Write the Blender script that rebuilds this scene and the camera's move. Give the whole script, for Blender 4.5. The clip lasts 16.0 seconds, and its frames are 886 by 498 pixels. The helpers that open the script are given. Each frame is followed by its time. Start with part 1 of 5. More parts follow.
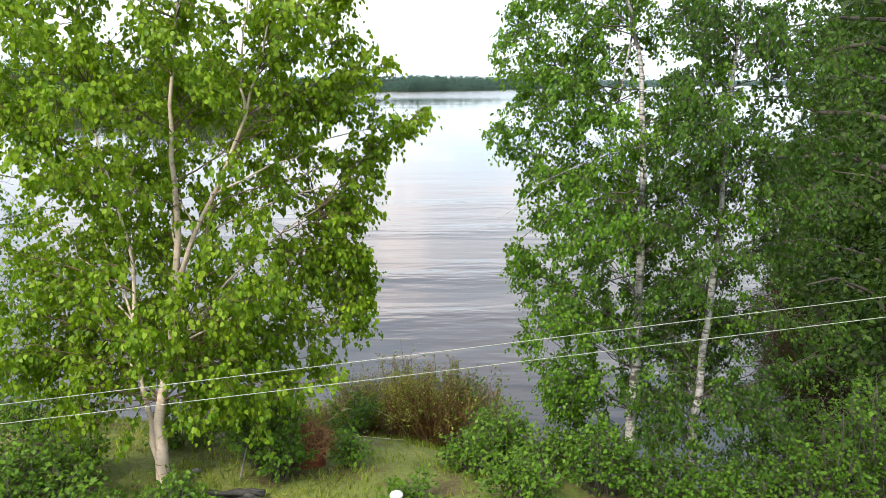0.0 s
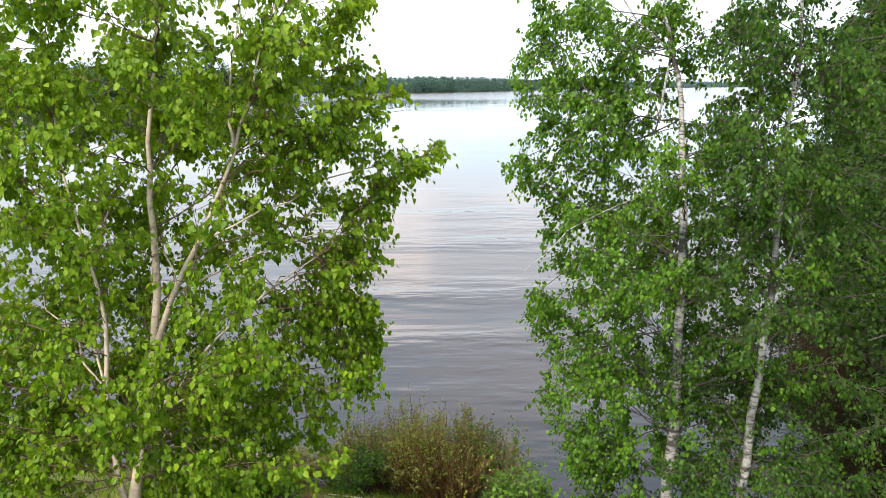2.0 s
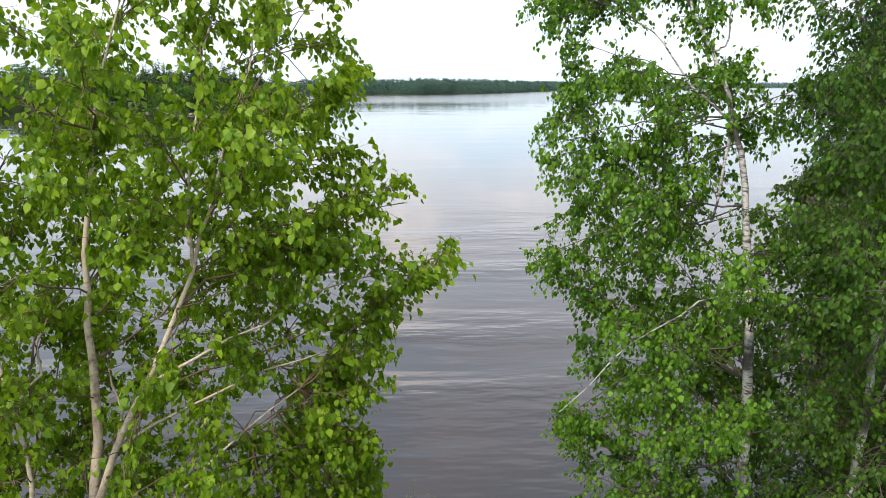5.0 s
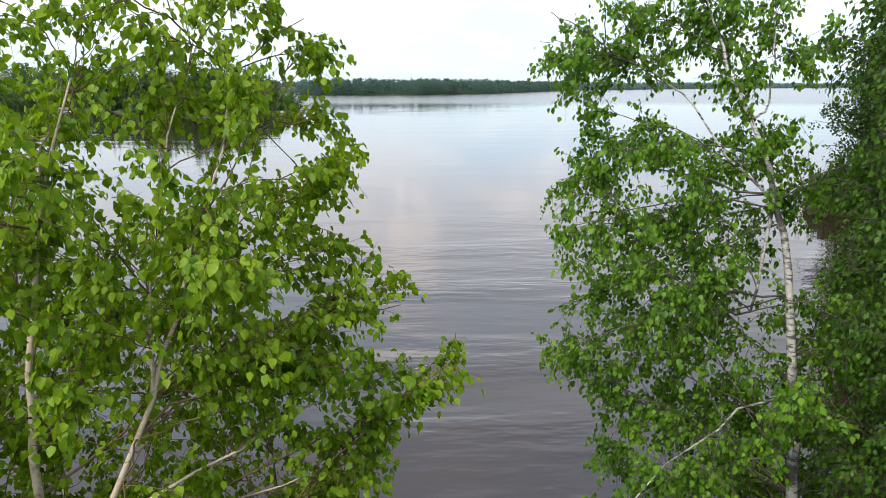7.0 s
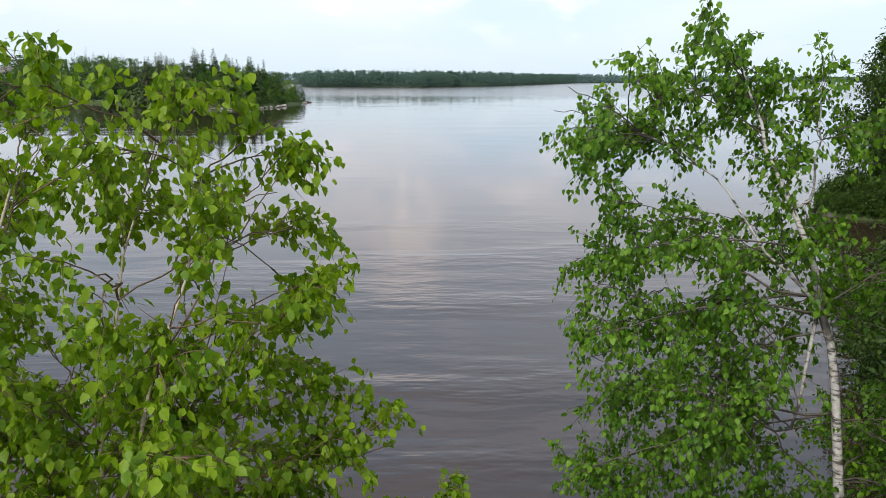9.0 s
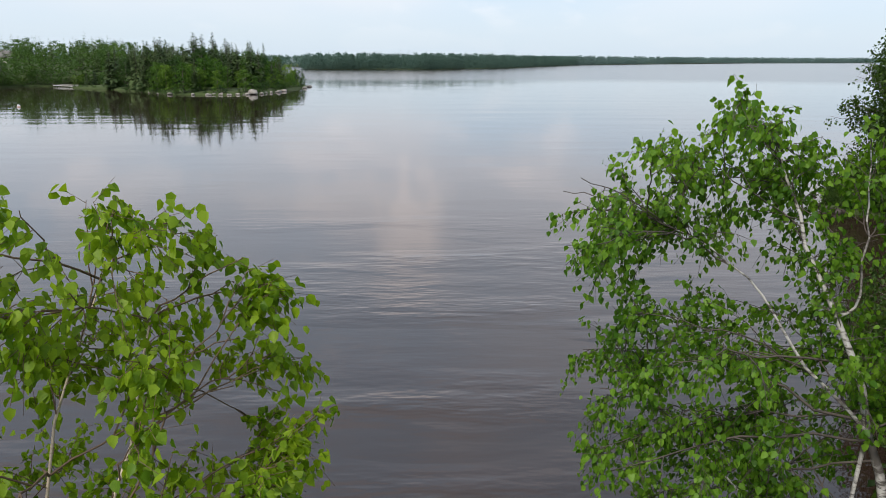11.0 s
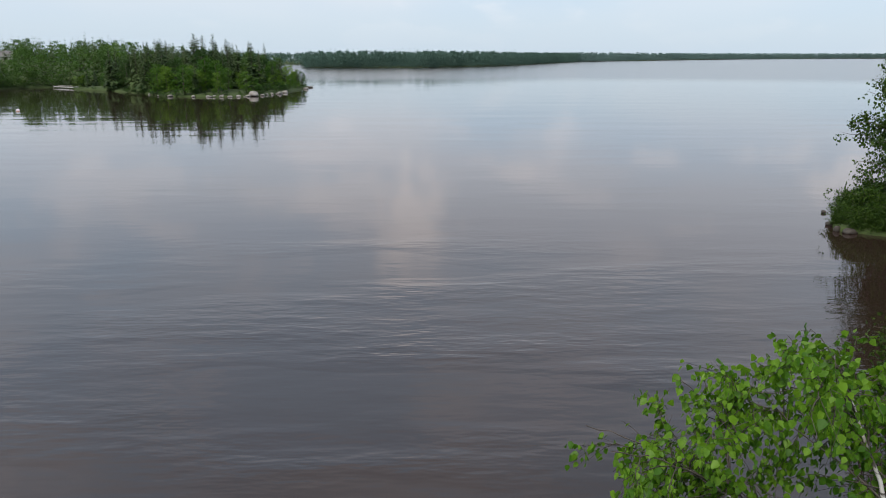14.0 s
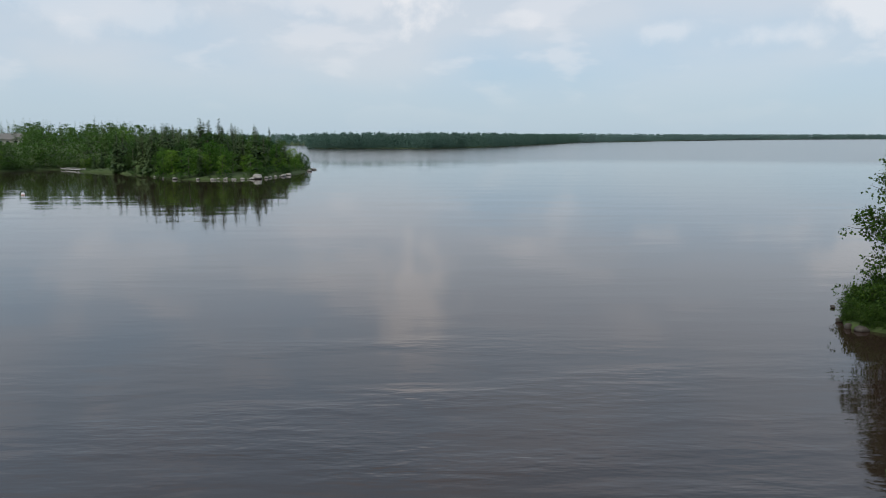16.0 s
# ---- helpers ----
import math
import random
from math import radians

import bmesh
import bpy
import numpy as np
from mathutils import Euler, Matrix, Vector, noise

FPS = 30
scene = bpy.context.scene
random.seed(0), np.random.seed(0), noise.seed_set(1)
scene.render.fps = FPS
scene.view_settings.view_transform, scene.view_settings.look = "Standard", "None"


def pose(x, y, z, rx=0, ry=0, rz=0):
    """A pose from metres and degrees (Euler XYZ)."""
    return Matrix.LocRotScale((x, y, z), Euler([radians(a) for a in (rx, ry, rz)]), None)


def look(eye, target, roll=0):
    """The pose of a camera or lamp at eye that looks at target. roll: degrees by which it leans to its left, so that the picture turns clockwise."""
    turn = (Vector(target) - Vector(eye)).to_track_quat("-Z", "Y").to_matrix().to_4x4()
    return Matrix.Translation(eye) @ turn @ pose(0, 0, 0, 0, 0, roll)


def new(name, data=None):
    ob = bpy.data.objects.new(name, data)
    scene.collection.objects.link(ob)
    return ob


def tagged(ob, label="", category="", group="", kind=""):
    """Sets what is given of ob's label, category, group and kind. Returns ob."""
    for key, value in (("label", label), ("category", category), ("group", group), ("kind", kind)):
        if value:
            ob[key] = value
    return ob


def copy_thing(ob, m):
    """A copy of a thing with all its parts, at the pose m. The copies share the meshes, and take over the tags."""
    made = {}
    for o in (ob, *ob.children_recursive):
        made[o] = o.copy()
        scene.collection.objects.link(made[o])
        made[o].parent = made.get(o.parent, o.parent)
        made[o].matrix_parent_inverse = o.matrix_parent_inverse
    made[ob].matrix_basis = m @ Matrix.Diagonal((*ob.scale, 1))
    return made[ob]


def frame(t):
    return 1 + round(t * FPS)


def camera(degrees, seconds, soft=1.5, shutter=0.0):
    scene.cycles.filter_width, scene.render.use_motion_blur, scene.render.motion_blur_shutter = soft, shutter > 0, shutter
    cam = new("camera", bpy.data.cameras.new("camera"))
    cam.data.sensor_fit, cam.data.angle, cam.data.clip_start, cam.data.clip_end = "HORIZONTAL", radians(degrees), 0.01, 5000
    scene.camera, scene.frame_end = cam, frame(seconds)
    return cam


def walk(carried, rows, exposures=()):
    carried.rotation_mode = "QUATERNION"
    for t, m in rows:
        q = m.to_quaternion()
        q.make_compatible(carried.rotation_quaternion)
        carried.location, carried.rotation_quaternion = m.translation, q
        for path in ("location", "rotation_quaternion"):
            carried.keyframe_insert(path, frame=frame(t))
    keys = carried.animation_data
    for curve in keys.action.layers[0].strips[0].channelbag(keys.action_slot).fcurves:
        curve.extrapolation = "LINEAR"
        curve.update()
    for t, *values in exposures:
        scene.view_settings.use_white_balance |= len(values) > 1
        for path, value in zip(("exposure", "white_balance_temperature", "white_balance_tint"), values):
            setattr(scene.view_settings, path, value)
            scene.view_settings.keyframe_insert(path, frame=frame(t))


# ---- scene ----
cam = camera(62.0, 16.0, 0.9)
PATH = [
    (0, (0.0, -0.425, 6.522), (0.039, 1.527, 6.087), -0.2),
    (0.5, (-0.041, -0.145, 6.601), (-0.002, 1.806, 6.166), -0.1),
    (1, (-0.072, 0.137, 6.684), (-0.036, 2.089, 6.249), -0.1),
    (1.5, (-0.075, 0.429, 6.762), (-0.045, 2.381, 6.328), -0.0),
    (2, (-0.08, 0.708, 6.84), (-0.056, 2.66, 6.407), -0.1),
    (2.5, (-0.11, 1.005, 6.935), (-0.085, 2.957, 6.503), -0.1),
    (3, (-0.128, 1.301, 7.036), (-0.103, 3.254, 6.606), -0.1),
    (3.5, (-0.142, 1.596, 7.154), (-0.117, 3.549, 6.725), -0.0),
    (4, (-0.148, 1.877, 7.288), (-0.125, 3.83, 6.859), -0.1),
    (6.5, (-0.153, 3.15, 7.998), (-0.138, 5.103, 7.567), -0.2),
    (7, (-0.161, 3.378, 8.16), (-0.145, 5.331, 7.729), -0.1),
    (7.5, (-0.154, 3.594, 8.329), (-0.142, 5.547, 7.897), -0.0),
    (8, (-0.158, 3.825, 8.504), (-0.146, 5.777, 8.07), 0.1),
    (8.5, (-0.15, 4.04, 8.678), (-0.14, 5.992, 8.24), 0.1),
    (9, (-0.148, 4.266, 8.849), (-0.139, 6.214, 8.397), 0.2),
    (11.5, (-0.086, 5.366, 9.737), (-0.083, 7.302, 9.235), -0.0),
    (12, (-0.078, 5.579, 9.936), (-0.075, 7.514, 9.432), -0.1),
    (12.5, (-0.073, 5.793, 10.162), (-0.071, 7.728, 9.659), -0.1),
    (13, (-0.071, 6.005, 10.392), (-0.069, 7.94, 9.888), -0.1),
    (13.5, (-0.068, 6.233, 10.622), (-0.068, 8.168, 10.117), -0.1),
    (14, (-0.065, 6.485, 10.846), (-0.066, 8.42, 10.34), -0.1),
    (14.5, (-0.062, 6.772, 11.065), (-0.063, 8.709, 10.565), -0.1),
    (15, (-0.013, 7.093, 11.404), (-0.016, 9.042, 10.957), -0.2),
    (15.5, (0.002, 7.415, 11.633), (-0.002, 9.38, 11.264), -0.1),
    (16, (0.053, 7.746, 11.813), (0.047, 9.723, 11.512), -0.1),
]

EXPOSURES = [(0.0, 1.52, 6750, 11), (2.0, 1.50, 6750, 11), (4.0, 1.29, 6700, 11), (6.5, 1.09, 6680, 11), (9.0, 0.79, 6650, 12), (12.5, 0.54, 6640, 13), (14.5, 0.43, 6480, 11), (15.2, 0.33, 6430, 9), (16.0, 0.15, 6320, 8)]
walk(cam, [(row[0], look(row[1], row[2], row[3])) for row in PATH], EXPOSURES)

# ---------------------------------------------------------------- light
SUN_ELEVATION, SUN_TURN = radians(48), radians(215)   # turn: clockwise from north (+y)
world = bpy.data.worlds.new("sky")
scene.world = world
world.use_nodes = True


def node(tree, kind, operation="", data_type="", blend_type="", **values):
    n = tree.nodes.new(kind)
    if operation:
        n.operation = operation
    if data_type:
        n.data_type = data_type
    if blend_type:
        n.blend_type = blend_type
    for key, value in values.items():
        n.inputs[key].default_value = value
    return n


def make_sky():
    t = world.node_tree
    t.nodes.clear()
    out = node(t, "ShaderNodeOutputWorld")
    sky = node(t, "ShaderNodeTexSky")
    sky.sky_type, sky.sun_disc, sky.sun_elevation, sky.sun_rotation = "NISHITA", False, SUN_ELEVATION, SUN_TURN
    sky.dust_density, sky.ozone_density = 2.0, 1.5
    clear = node(t, "ShaderNodeBackground", Strength=0.10)
    t.links.new(sky.outputs[0], clear.inputs[0])
    # a hazy deck: broad soft cloud, smaller sunlit heaps, paler haze towards the horizon
    coord = node(t, "ShaderNodeTexCoord")
    move = node(t, "ShaderNodeMapping")
    move.inputs["Location"].default_value = (1.42, 0.65, 0.15)
    move.inputs["Scale"].default_value = (1.0, 1.0, 2.6)
    t.links.new(coord.outputs["Generated"], move.inputs[0])
    broad = node(t, "ShaderNodeTexNoise", Scale=2.3, Detail=5.0, Roughness=0.45)
    heaps = node(t, "ShaderNodeTexNoise", Scale=7.5, Detail=8.0, Roughness=0.5)
    for n in (broad, heaps):
        t.links.new(move.outputs[0], n.inputs["Vector"])
    tone = node(t, "ShaderNodeValToRGB")
    tone.color_ramp.elements[0].position, tone.color_ramp.elements[0].color = 0.38, (0.43, 0.56, 0.69, 1)
    tone.color_ramp.elements[1].position, tone.color_ramp.elements[1].color = 0.62, (0.60, 0.635, 0.69, 1)
    t.links.new(broad.outputs[0], tone.inputs[0])
    puff = node(t, "ShaderNodeMapRange")
    puff.inputs["From Min"].default_value, puff.inputs["From Max"].default_value = 0.54, 0.66
    puff.inputs["To Min"].default_value, puff.inputs["To Max"].default_value = 0.0, 0.40
    puff.interpolation_type = "SMOOTHSTEP"
    t.links.new(heaps.outputs[0], puff.inputs[0])
    lit = node(t, "ShaderNodeMix", data_type="RGBA")
    t.links.new(puff.outputs[0], lit.inputs["Factor"])
    t.links.new(tone.outputs[0], lit.inputs["A"])
    lit.inputs["B"].default_value = (0.80, 0.775, 0.79, 1)
    # sunlit cumulus over the far shore: bearing, height, half width and half height in degrees, how bright
    ragged = node(t, "ShaderNodeTexNoise", Scale=17.0, Detail=7.0, Roughness=0.55)
    t.links.new(coord.outputs["Generated"], ragged.inputs["Vector"])
    torn = node(t, "ShaderNodeMath", operation="MULTIPLY_ADD")
    t.links.new(ragged.outputs[0], torn.inputs[0])
    torn.inputs[1].default_value, torn.inputs[2].default_value = 2.6, -1.3
    heap = None
    for bearing, rise, wide, high, bright in ((-2.4, 12.4, 3.0, 4.4, 0.7), (-8.5, 10.4, 6.0, 1.8, 0.3), (16.3, 7.6, 2.3, 1.0, 0.28), (24.0, 6.8, 4.0, 1.1, 0.30), (29.5, 8.6, 3.8, 1.9, 0.5), (-25.0, 8.8, 7.0, 1.8, 0.25), (5.5, 8.6, 2.2, 0.7, 0.25), (44.0, 9.5, 6.0, 2.4, 0.7), (-44.0, 10.0, 7.0, 2.0, 0.6)):
        a, e = radians(bearing), radians(rise)
        off = node(t, "ShaderNodeVectorMath", operation="SUBTRACT")
        t.links.new(coord.outputs["Generated"], off.inputs[0])
        off.inputs[1].default_value = (math.sin(a) * math.cos(e), math.cos(a) * math.cos(e), math.sin(e))
        oval = node(t, "ShaderNodeVectorMath", operation="MULTIPLY")
        t.links.new(off.outputs[0], oval.inputs[0])
        oval.inputs[1].default_value = (1 / radians(wide), 1 / radians(wide), 1 / radians(high))
        reach = node(t, "ShaderNodeVectorMath", operation="LENGTH")
        t.links.new(oval.outputs[0], reach.inputs[0])
        rough_edge = node(t, "ShaderNodeMath", operation="ADD")
        t.links.new(reach.outputs["Value"], rough_edge.inputs[0])
        t.links.new(torn.outputs[0], rough_edge.inputs[1])
        body = node(t, "ShaderNodeMapRange")
        body.interpolation_type = "SMOOTHSTEP"
        body.inputs["From Min"].default_value, body.inputs["From Max"].default_value = 1.15, 0.35
        body.inputs["To Max"].default_value = bright
        t.links.new(rough_edge.outputs[0], body.inputs[0])
        if heap is None:
            heap = body.outputs[0]
        else:
            most = node(t, "ShaderNodeMath", operation="MAXIMUM")
            t.links.new(heap, most.inputs[0])
            t.links.new(body.outputs[0], most.inputs[1])
            heap = most.outputs[0]
    cumulus = node(t, "ShaderNodeMix", data_type="RGBA")
    t.links.new(heap, cumulus.inputs["Factor"])
    t.links.new(lit.outputs["Result"], cumulus.inputs["A"])
    cumulus.inputs["B"].default_value = (0.97, 0.90, 0.87, 1)
    sep = node(t, "ShaderNodeSeparateXYZ")
    t.links.new(coord.outputs["Generated"], sep.inputs[0])
    low = node(t, "ShaderNodeMapRange")
    low.inputs["From Min"].default_value, low.inputs["From Max"].default_value = 0.02, 0.11
    low.inputs["To Min"].default_value, low.inputs["To Max"].default_value = 0.9, 0.0
    low.interpolation_type = "SMOOTHSTEP"
    t.links.new(sep.outputs["Z"], low.inputs[0])
    hazy = node(t, "ShaderNodeMix", data_type="RGBA")
    t.links.new(low.outputs[0], hazy.inputs["Factor"])
    t.links.new(cumulus.outputs["Result"], hazy.inputs["A"])
    hazy.inputs["B"].default_value = (0.485, 0.585, 0.665, 1)
    cover = node(t, "ShaderNodeValue")
    cover.outputs[0].default_value = 0.85
    cloud = node(t, "ShaderNodeBackground", Strength=1.0)
    t.links.new(hazy.outputs["Result"], cloud.inputs[0])
    mix = node(t, "ShaderNodeMixShader")
    t.links.new(cover.outputs[0], mix.inputs[0])
    t.links.new(clear.outputs[0], mix.inputs[1])
    t.links.new(cloud.outputs[0], mix.inputs[2])
    t.links.new(mix.outputs[0], out.inputs[0])


make_sky()
sun = new("sun", bpy.data.lights.new("sun", "SUN"))
sun.data.energy, sun.data.angle, sun.data.color = 2.1, radians(12), (1.0, 0.95, 0.87)
sun.matrix_world = look((0, 0, 60), (-60 * math.sin(SUN_TURN) / math.tan(SUN_ELEVATION), -60 * math.cos(SUN_TURN) / math.tan(SUN_ELEVATION), 0))

# ---------------------------------------------------------------- materials


def material(name, colours, rough=0.8, scale=4.0, fine=40.0, bump=0.3, stretch=(1, 1, 1), metal=0.0, island=0.0, specular=0.3, amount=0.55, contrast=1.0, plant_shade=0.0):
    """A surface with colours mixed at two scales and fine relief; island: how far single pieces differ."""
    m = bpy.data.materials.new(name)
    m.use_nodes = True
    t = m.node_tree
    shade = t.nodes["Principled BSDF"]
    shade.inputs["Roughness"].default_value, shade.inputs["Metallic"].default_value = rough, metal
    shade.inputs["Specular IOR Level"].default_value = specular
    coord = node(t, "ShaderNodeTexCoord")
    mapping = node(t, "ShaderNodeMapping")
    mapping.inputs["Scale"].default_value = stretch
    t.links.new(coord.outputs["Object"], mapping.inputs[0])
    big = node(t, "ShaderNodeTexNoise", Scale=scale, Detail=4.0, Roughness=0.6)
    small = node(t, "ShaderNodeTexNoise", Scale=fine, Detail=3.0, Roughness=0.6)
    for n in (big, small):
        t.links.new(mapping.outputs[0], n.inputs["Vector"])
    add = node(t, "ShaderNodeMath", operation="MULTIPLY_ADD")
    t.links.new(small.outputs[0], add.inputs[0])
    add.inputs[1].default_value = 1 - amount
    scaled = node(t, "ShaderNodeMath", operation="MULTIPLY")
    t.links.new(big.outputs[0], scaled.inputs[0])
    scaled.inputs[1].default_value = amount
    t.links.new(scaled.outputs[0], add.inputs[2])
    value = add.outputs[0]
    if island:
        info, geo = node(t, "ShaderNodeObjectInfo"), node(t, "ShaderNodeNewGeometry")
        both = node(t, "ShaderNodeMath", operation="ADD")
        t.links.new(info.outputs["Random"], both.inputs[0])
        t.links.new(geo.outputs["Random Per Island"], both.inputs[1])
        wrap = node(t, "ShaderNodeMath", operation="FRACT")
        t.links.new(both.outputs[0], wrap.inputs[0])
        vary = node(t, "ShaderNodeMath", operation="MULTIPLY_ADD")
        t.links.new(wrap.outputs[0], vary.inputs[0])
        vary.inputs[1].default_value = island
        shift = node(t, "ShaderNodeMath", operation="SUBTRACT")
        t.links.new(value, shift.inputs[0])
        shift.inputs[1].default_value = island / 2
        t.links.new(shift.outputs[0], vary.inputs[2])
        value = vary.outputs[0]
        if plant_shade:
            own = node(t, "ShaderNodeMath", operation="MULTIPLY_ADD")
            t.links.new(info.outputs["Random"], own.inputs[0])
            own.inputs[1].default_value = plant_shade
            level = node(t, "ShaderNodeMath", operation="SUBTRACT")
            t.links.new(value, level.inputs[0])
            level.inputs[1].default_value = plant_shade / 2
            t.links.new(level.outputs[0], own.inputs[2])
            value = own.outputs[0]
    ramp = node(t, "ShaderNodeValToRGB")
    while len(ramp.color_ramp.elements) < len(colours):
        ramp.color_ramp.elements.new(0.5)
    for n, (e, c) in enumerate(zip(ramp.color_ramp.elements, colours)):
        e.position, e.color = 0.5 + (0.40 * n / max(1, len(colours) - 1) - 0.20) / contrast, (*c, 1)
    t.links.new(value, ramp.inputs[0])
    t.links.new(ramp.outputs[0], shade.inputs["Base Color"])
    if bump:
        rise = node(t, "ShaderNodeBump", Strength=bump, Distance=0.02)
        t.links.new(value, rise.inputs["Height"])
        t.links.new(rise.outputs[0], shade.inputs["Normal"])
    return m


def leaf_material(name, dark, light, through_light, rough=0.45, share=0.4, patch=1.1, island=0.42, plant_shade=0.0, gloss=0.2):
    """Thin leaves: a soft sheen above, daylight shining through; every leaf a little different."""
    m = material(name, [dark, tuple((a + b) / 2 for a, b in zip(dark, light)), light], rough, patch, 60.0, 0.15, island=island, specular=gloss, plant_shade=plant_shade)
    t = m.node_tree
    shade, out = t.nodes["Principled BSDF"], t.nodes["Material Output"]
    glow = node(t, "ShaderNodeBsdfTranslucent")
    tint = node(t, "ShaderNodeMix", data_type="RGBA", blend_type="MULTIPLY")
    tint.inputs["Factor"].default_value = 1.0
    base = shade.inputs["Base Color"].links[0].from_socket
    t.links.new(base, tint.inputs["A"])
    tint.inputs["B"].default_value = (*through_light, 1)
    t.links.new(tint.outputs["Result"], glow.inputs[0])
    mix = node(t, "ShaderNodeMixShader")
    mix.inputs[0].default_value = share
    t.links.new(shade.outputs[0], mix.inputs[1])
    t.links.new(glow.outputs[0], mix.inputs[2])
    t.links.new(mix.outputs[0], out.inputs[0])
    return m


def birch_bark(name, pale, warm, dark, marks=0.5):
    """White bark with warm patches and dark level dashes."""
    m = material(name, [pale, pale, warm], 0.7, 3.0, 30.0, 0.25)
    t = m.node_tree
    shade = t.nodes["Principled BSDF"]
    base = shade.inputs["Base Color"].links[0].from_socket
    coord = node(t, "ShaderNodeTexCoord")
    mapping = node(t, "ShaderNodeMapping")
    mapping.inputs["Scale"].default_value = (7.0, 7.0, 34.0)
    t.links.new(coord.outputs["Object"], mapping.inputs[0])
    dash = node(t, "ShaderNodeTexNoise", Scale=1.0, Detail=3.0, Roughness=0.7)
    t.links.new(mapping.outputs[0], dash.inputs["Vector"])
    scar = node(t, "ShaderNodeTexNoise", Scale=2.6, Detail=4.0, Roughness=0.7)
    t.links.new(coord.outputs["Object"], scar.inputs["Vector"])
    high = node(t, "ShaderNodeMath", operation="MAXIMUM")
    t.links.new(dash.outputs[0], high.inputs[0])
    t.links.new(scar.outputs[0], high.inputs[1])
    edge = node(t, "ShaderNodeMapRange")
    edge.inputs["From Min"].default_value, edge.inputs["From Max"].default_value = 0.66 - 0.14 * marks, 0.74 - 0.12 * marks
    t.links.new(high.outputs[0], edge.inputs[0])
    mix = node(t, "ShaderNodeMix", data_type="RGBA")
    t.links.new(edge.outputs[0], mix.inputs["Factor"])
    t.links.new(base, mix.inputs["A"])
    mix.inputs["B"].default_value = (*dark, 1)
    t.links.new(mix.outputs["Result"], shade.inputs["Base Color"])
    return m


def water_material():
    """Brown bog water: a dark body under a rippled, mirroring surface; redder over the shallows of the cove, where
    shade is put into the colour too.
    """
    m = bpy.data.materials.new("lake_water")
    m.use_nodes = True
    t = m.node_tree
    shade = t.nodes["Principled BSDF"]
    shade.inputs["Roughness"].default_value, shade.inputs["IOR"].default_value = 0.03, 1.52
    coord = node(t, "ShaderNodeNewGeometry")
    # shallows: a broad stain round the cove and along the bank, darkened for shade
    near = node(t, "ShaderNodeVectorMath", operation="DISTANCE")
    t.links.new(coord.outputs["Position"], near.inputs[0])
    near.inputs[1].default_value = (9.6, 14.5, 0.0)
    shallow = node(t, "ShaderNodeMapRange")
    shallow.inputs["From Min"].default_value, shallow.inputs["From Max"].default_value = 7.0, 2.0
    t.links.new(near.outputs["Value"], shallow.inputs[0])
    body = node(t, "ShaderNodeMix", data_type="RGBA")
    t.links.new(shallow.outputs[0], body.inputs["Factor"])
    body.inputs["A"].default_value, body.inputs["B"].default_value = (0.0240, 0.0140, 0.0110, 1), (0.012, 0.0068, 0.0040, 1)
    t.links.new(body.outputs["Result"], shade.inputs["Base Color"])
    # ripples: long low swells, short wavelets and wind-streaked calm
    heights = []
    for scale, stretch, turn, detail in ((0.13, (0.22, 1.0, 1), 3, 1.0), (0.50, (0.26, 1.0, 1), 4, 2.0), (1.7, (0.34, 1.0, 1), -9, 2.0), (5.0, (0.5, 1.0, 1), 14, 2.0)):
        mapping = node(t, "ShaderNodeMapping")
        mapping.inputs["Scale"].default_value = tuple(scale * s for s in stretch)
        mapping.inputs["Rotation"].default_value = (0, 0, radians(turn))
        t.links.new(coord.outputs["Position"], mapping.inputs[0])
        wave = node(t, "ShaderNodeTexNoise", Scale=1.0, Detail=detail, Roughness=0.5)
        t.links.new(mapping.outputs[0], wave.inputs["Vector"])
        heights.append(wave.outputs[0])
    calm = node(t, "ShaderNodeTexNoise", Scale=0.12, Detail=2.0)
    flat = node(t, "ShaderNodeMapping")
    flat.inputs["Scale"].default_value = (0.5, 1.6, 1)
    t.links.new(coord.outputs["Position"], flat.inputs[0])
    t.links.new(flat.outputs[0], calm.inputs["Vector"])
    breeze = node(t, "ShaderNodeMapRange")
    breeze.inputs["From Min"].default_value, breeze.inputs["From Max"].default_value = 0.42, 0.60
    breeze.inputs["To Min"].default_value, breeze.inputs["To Max"].default_value = 0.28, 1.30
    t.links.new(calm.outputs[0], breeze.inputs[0])
    out_far = node(t, "ShaderNodeVectorMath", operation="DISTANCE")
    t.links.new(coord.outputs["Position"], out_far.inputs[0])
    out_far.inputs[1].default_value = (1.0, 14.0, 0.0)
    lull = node(t, "ShaderNodeMapRange")
    lull.inputs["From Min"].default_value, lull.inputs["From Max"].default_value = 14.0, 40.0
    lull.inputs["To Min"].default_value, lull.inputs["To Max"].default_value = 2.1, 0.17
    t.links.new(out_far.outputs["Value"], lull.inputs[0])
    gust = node(t, "ShaderNodeMath", operation="MULTIPLY")
    t.links.new(lull.outputs[0], gust.inputs[0])
    t.links.new(breeze.outputs[0], gust.inputs[1])
    fetch = node(t, "ShaderNodeMapRange")
    fetch.inputs["From Min"].default_value, fetch.inputs["From Max"].default_value = 45.0, 130.0
    fetch.inputs["To Min"].default_value, fetch.inputs["To Max"].default_value = 0.6, 4.5
    t.links.new(out_far.outputs["Value"], fetch.inputs[0])
    total = None
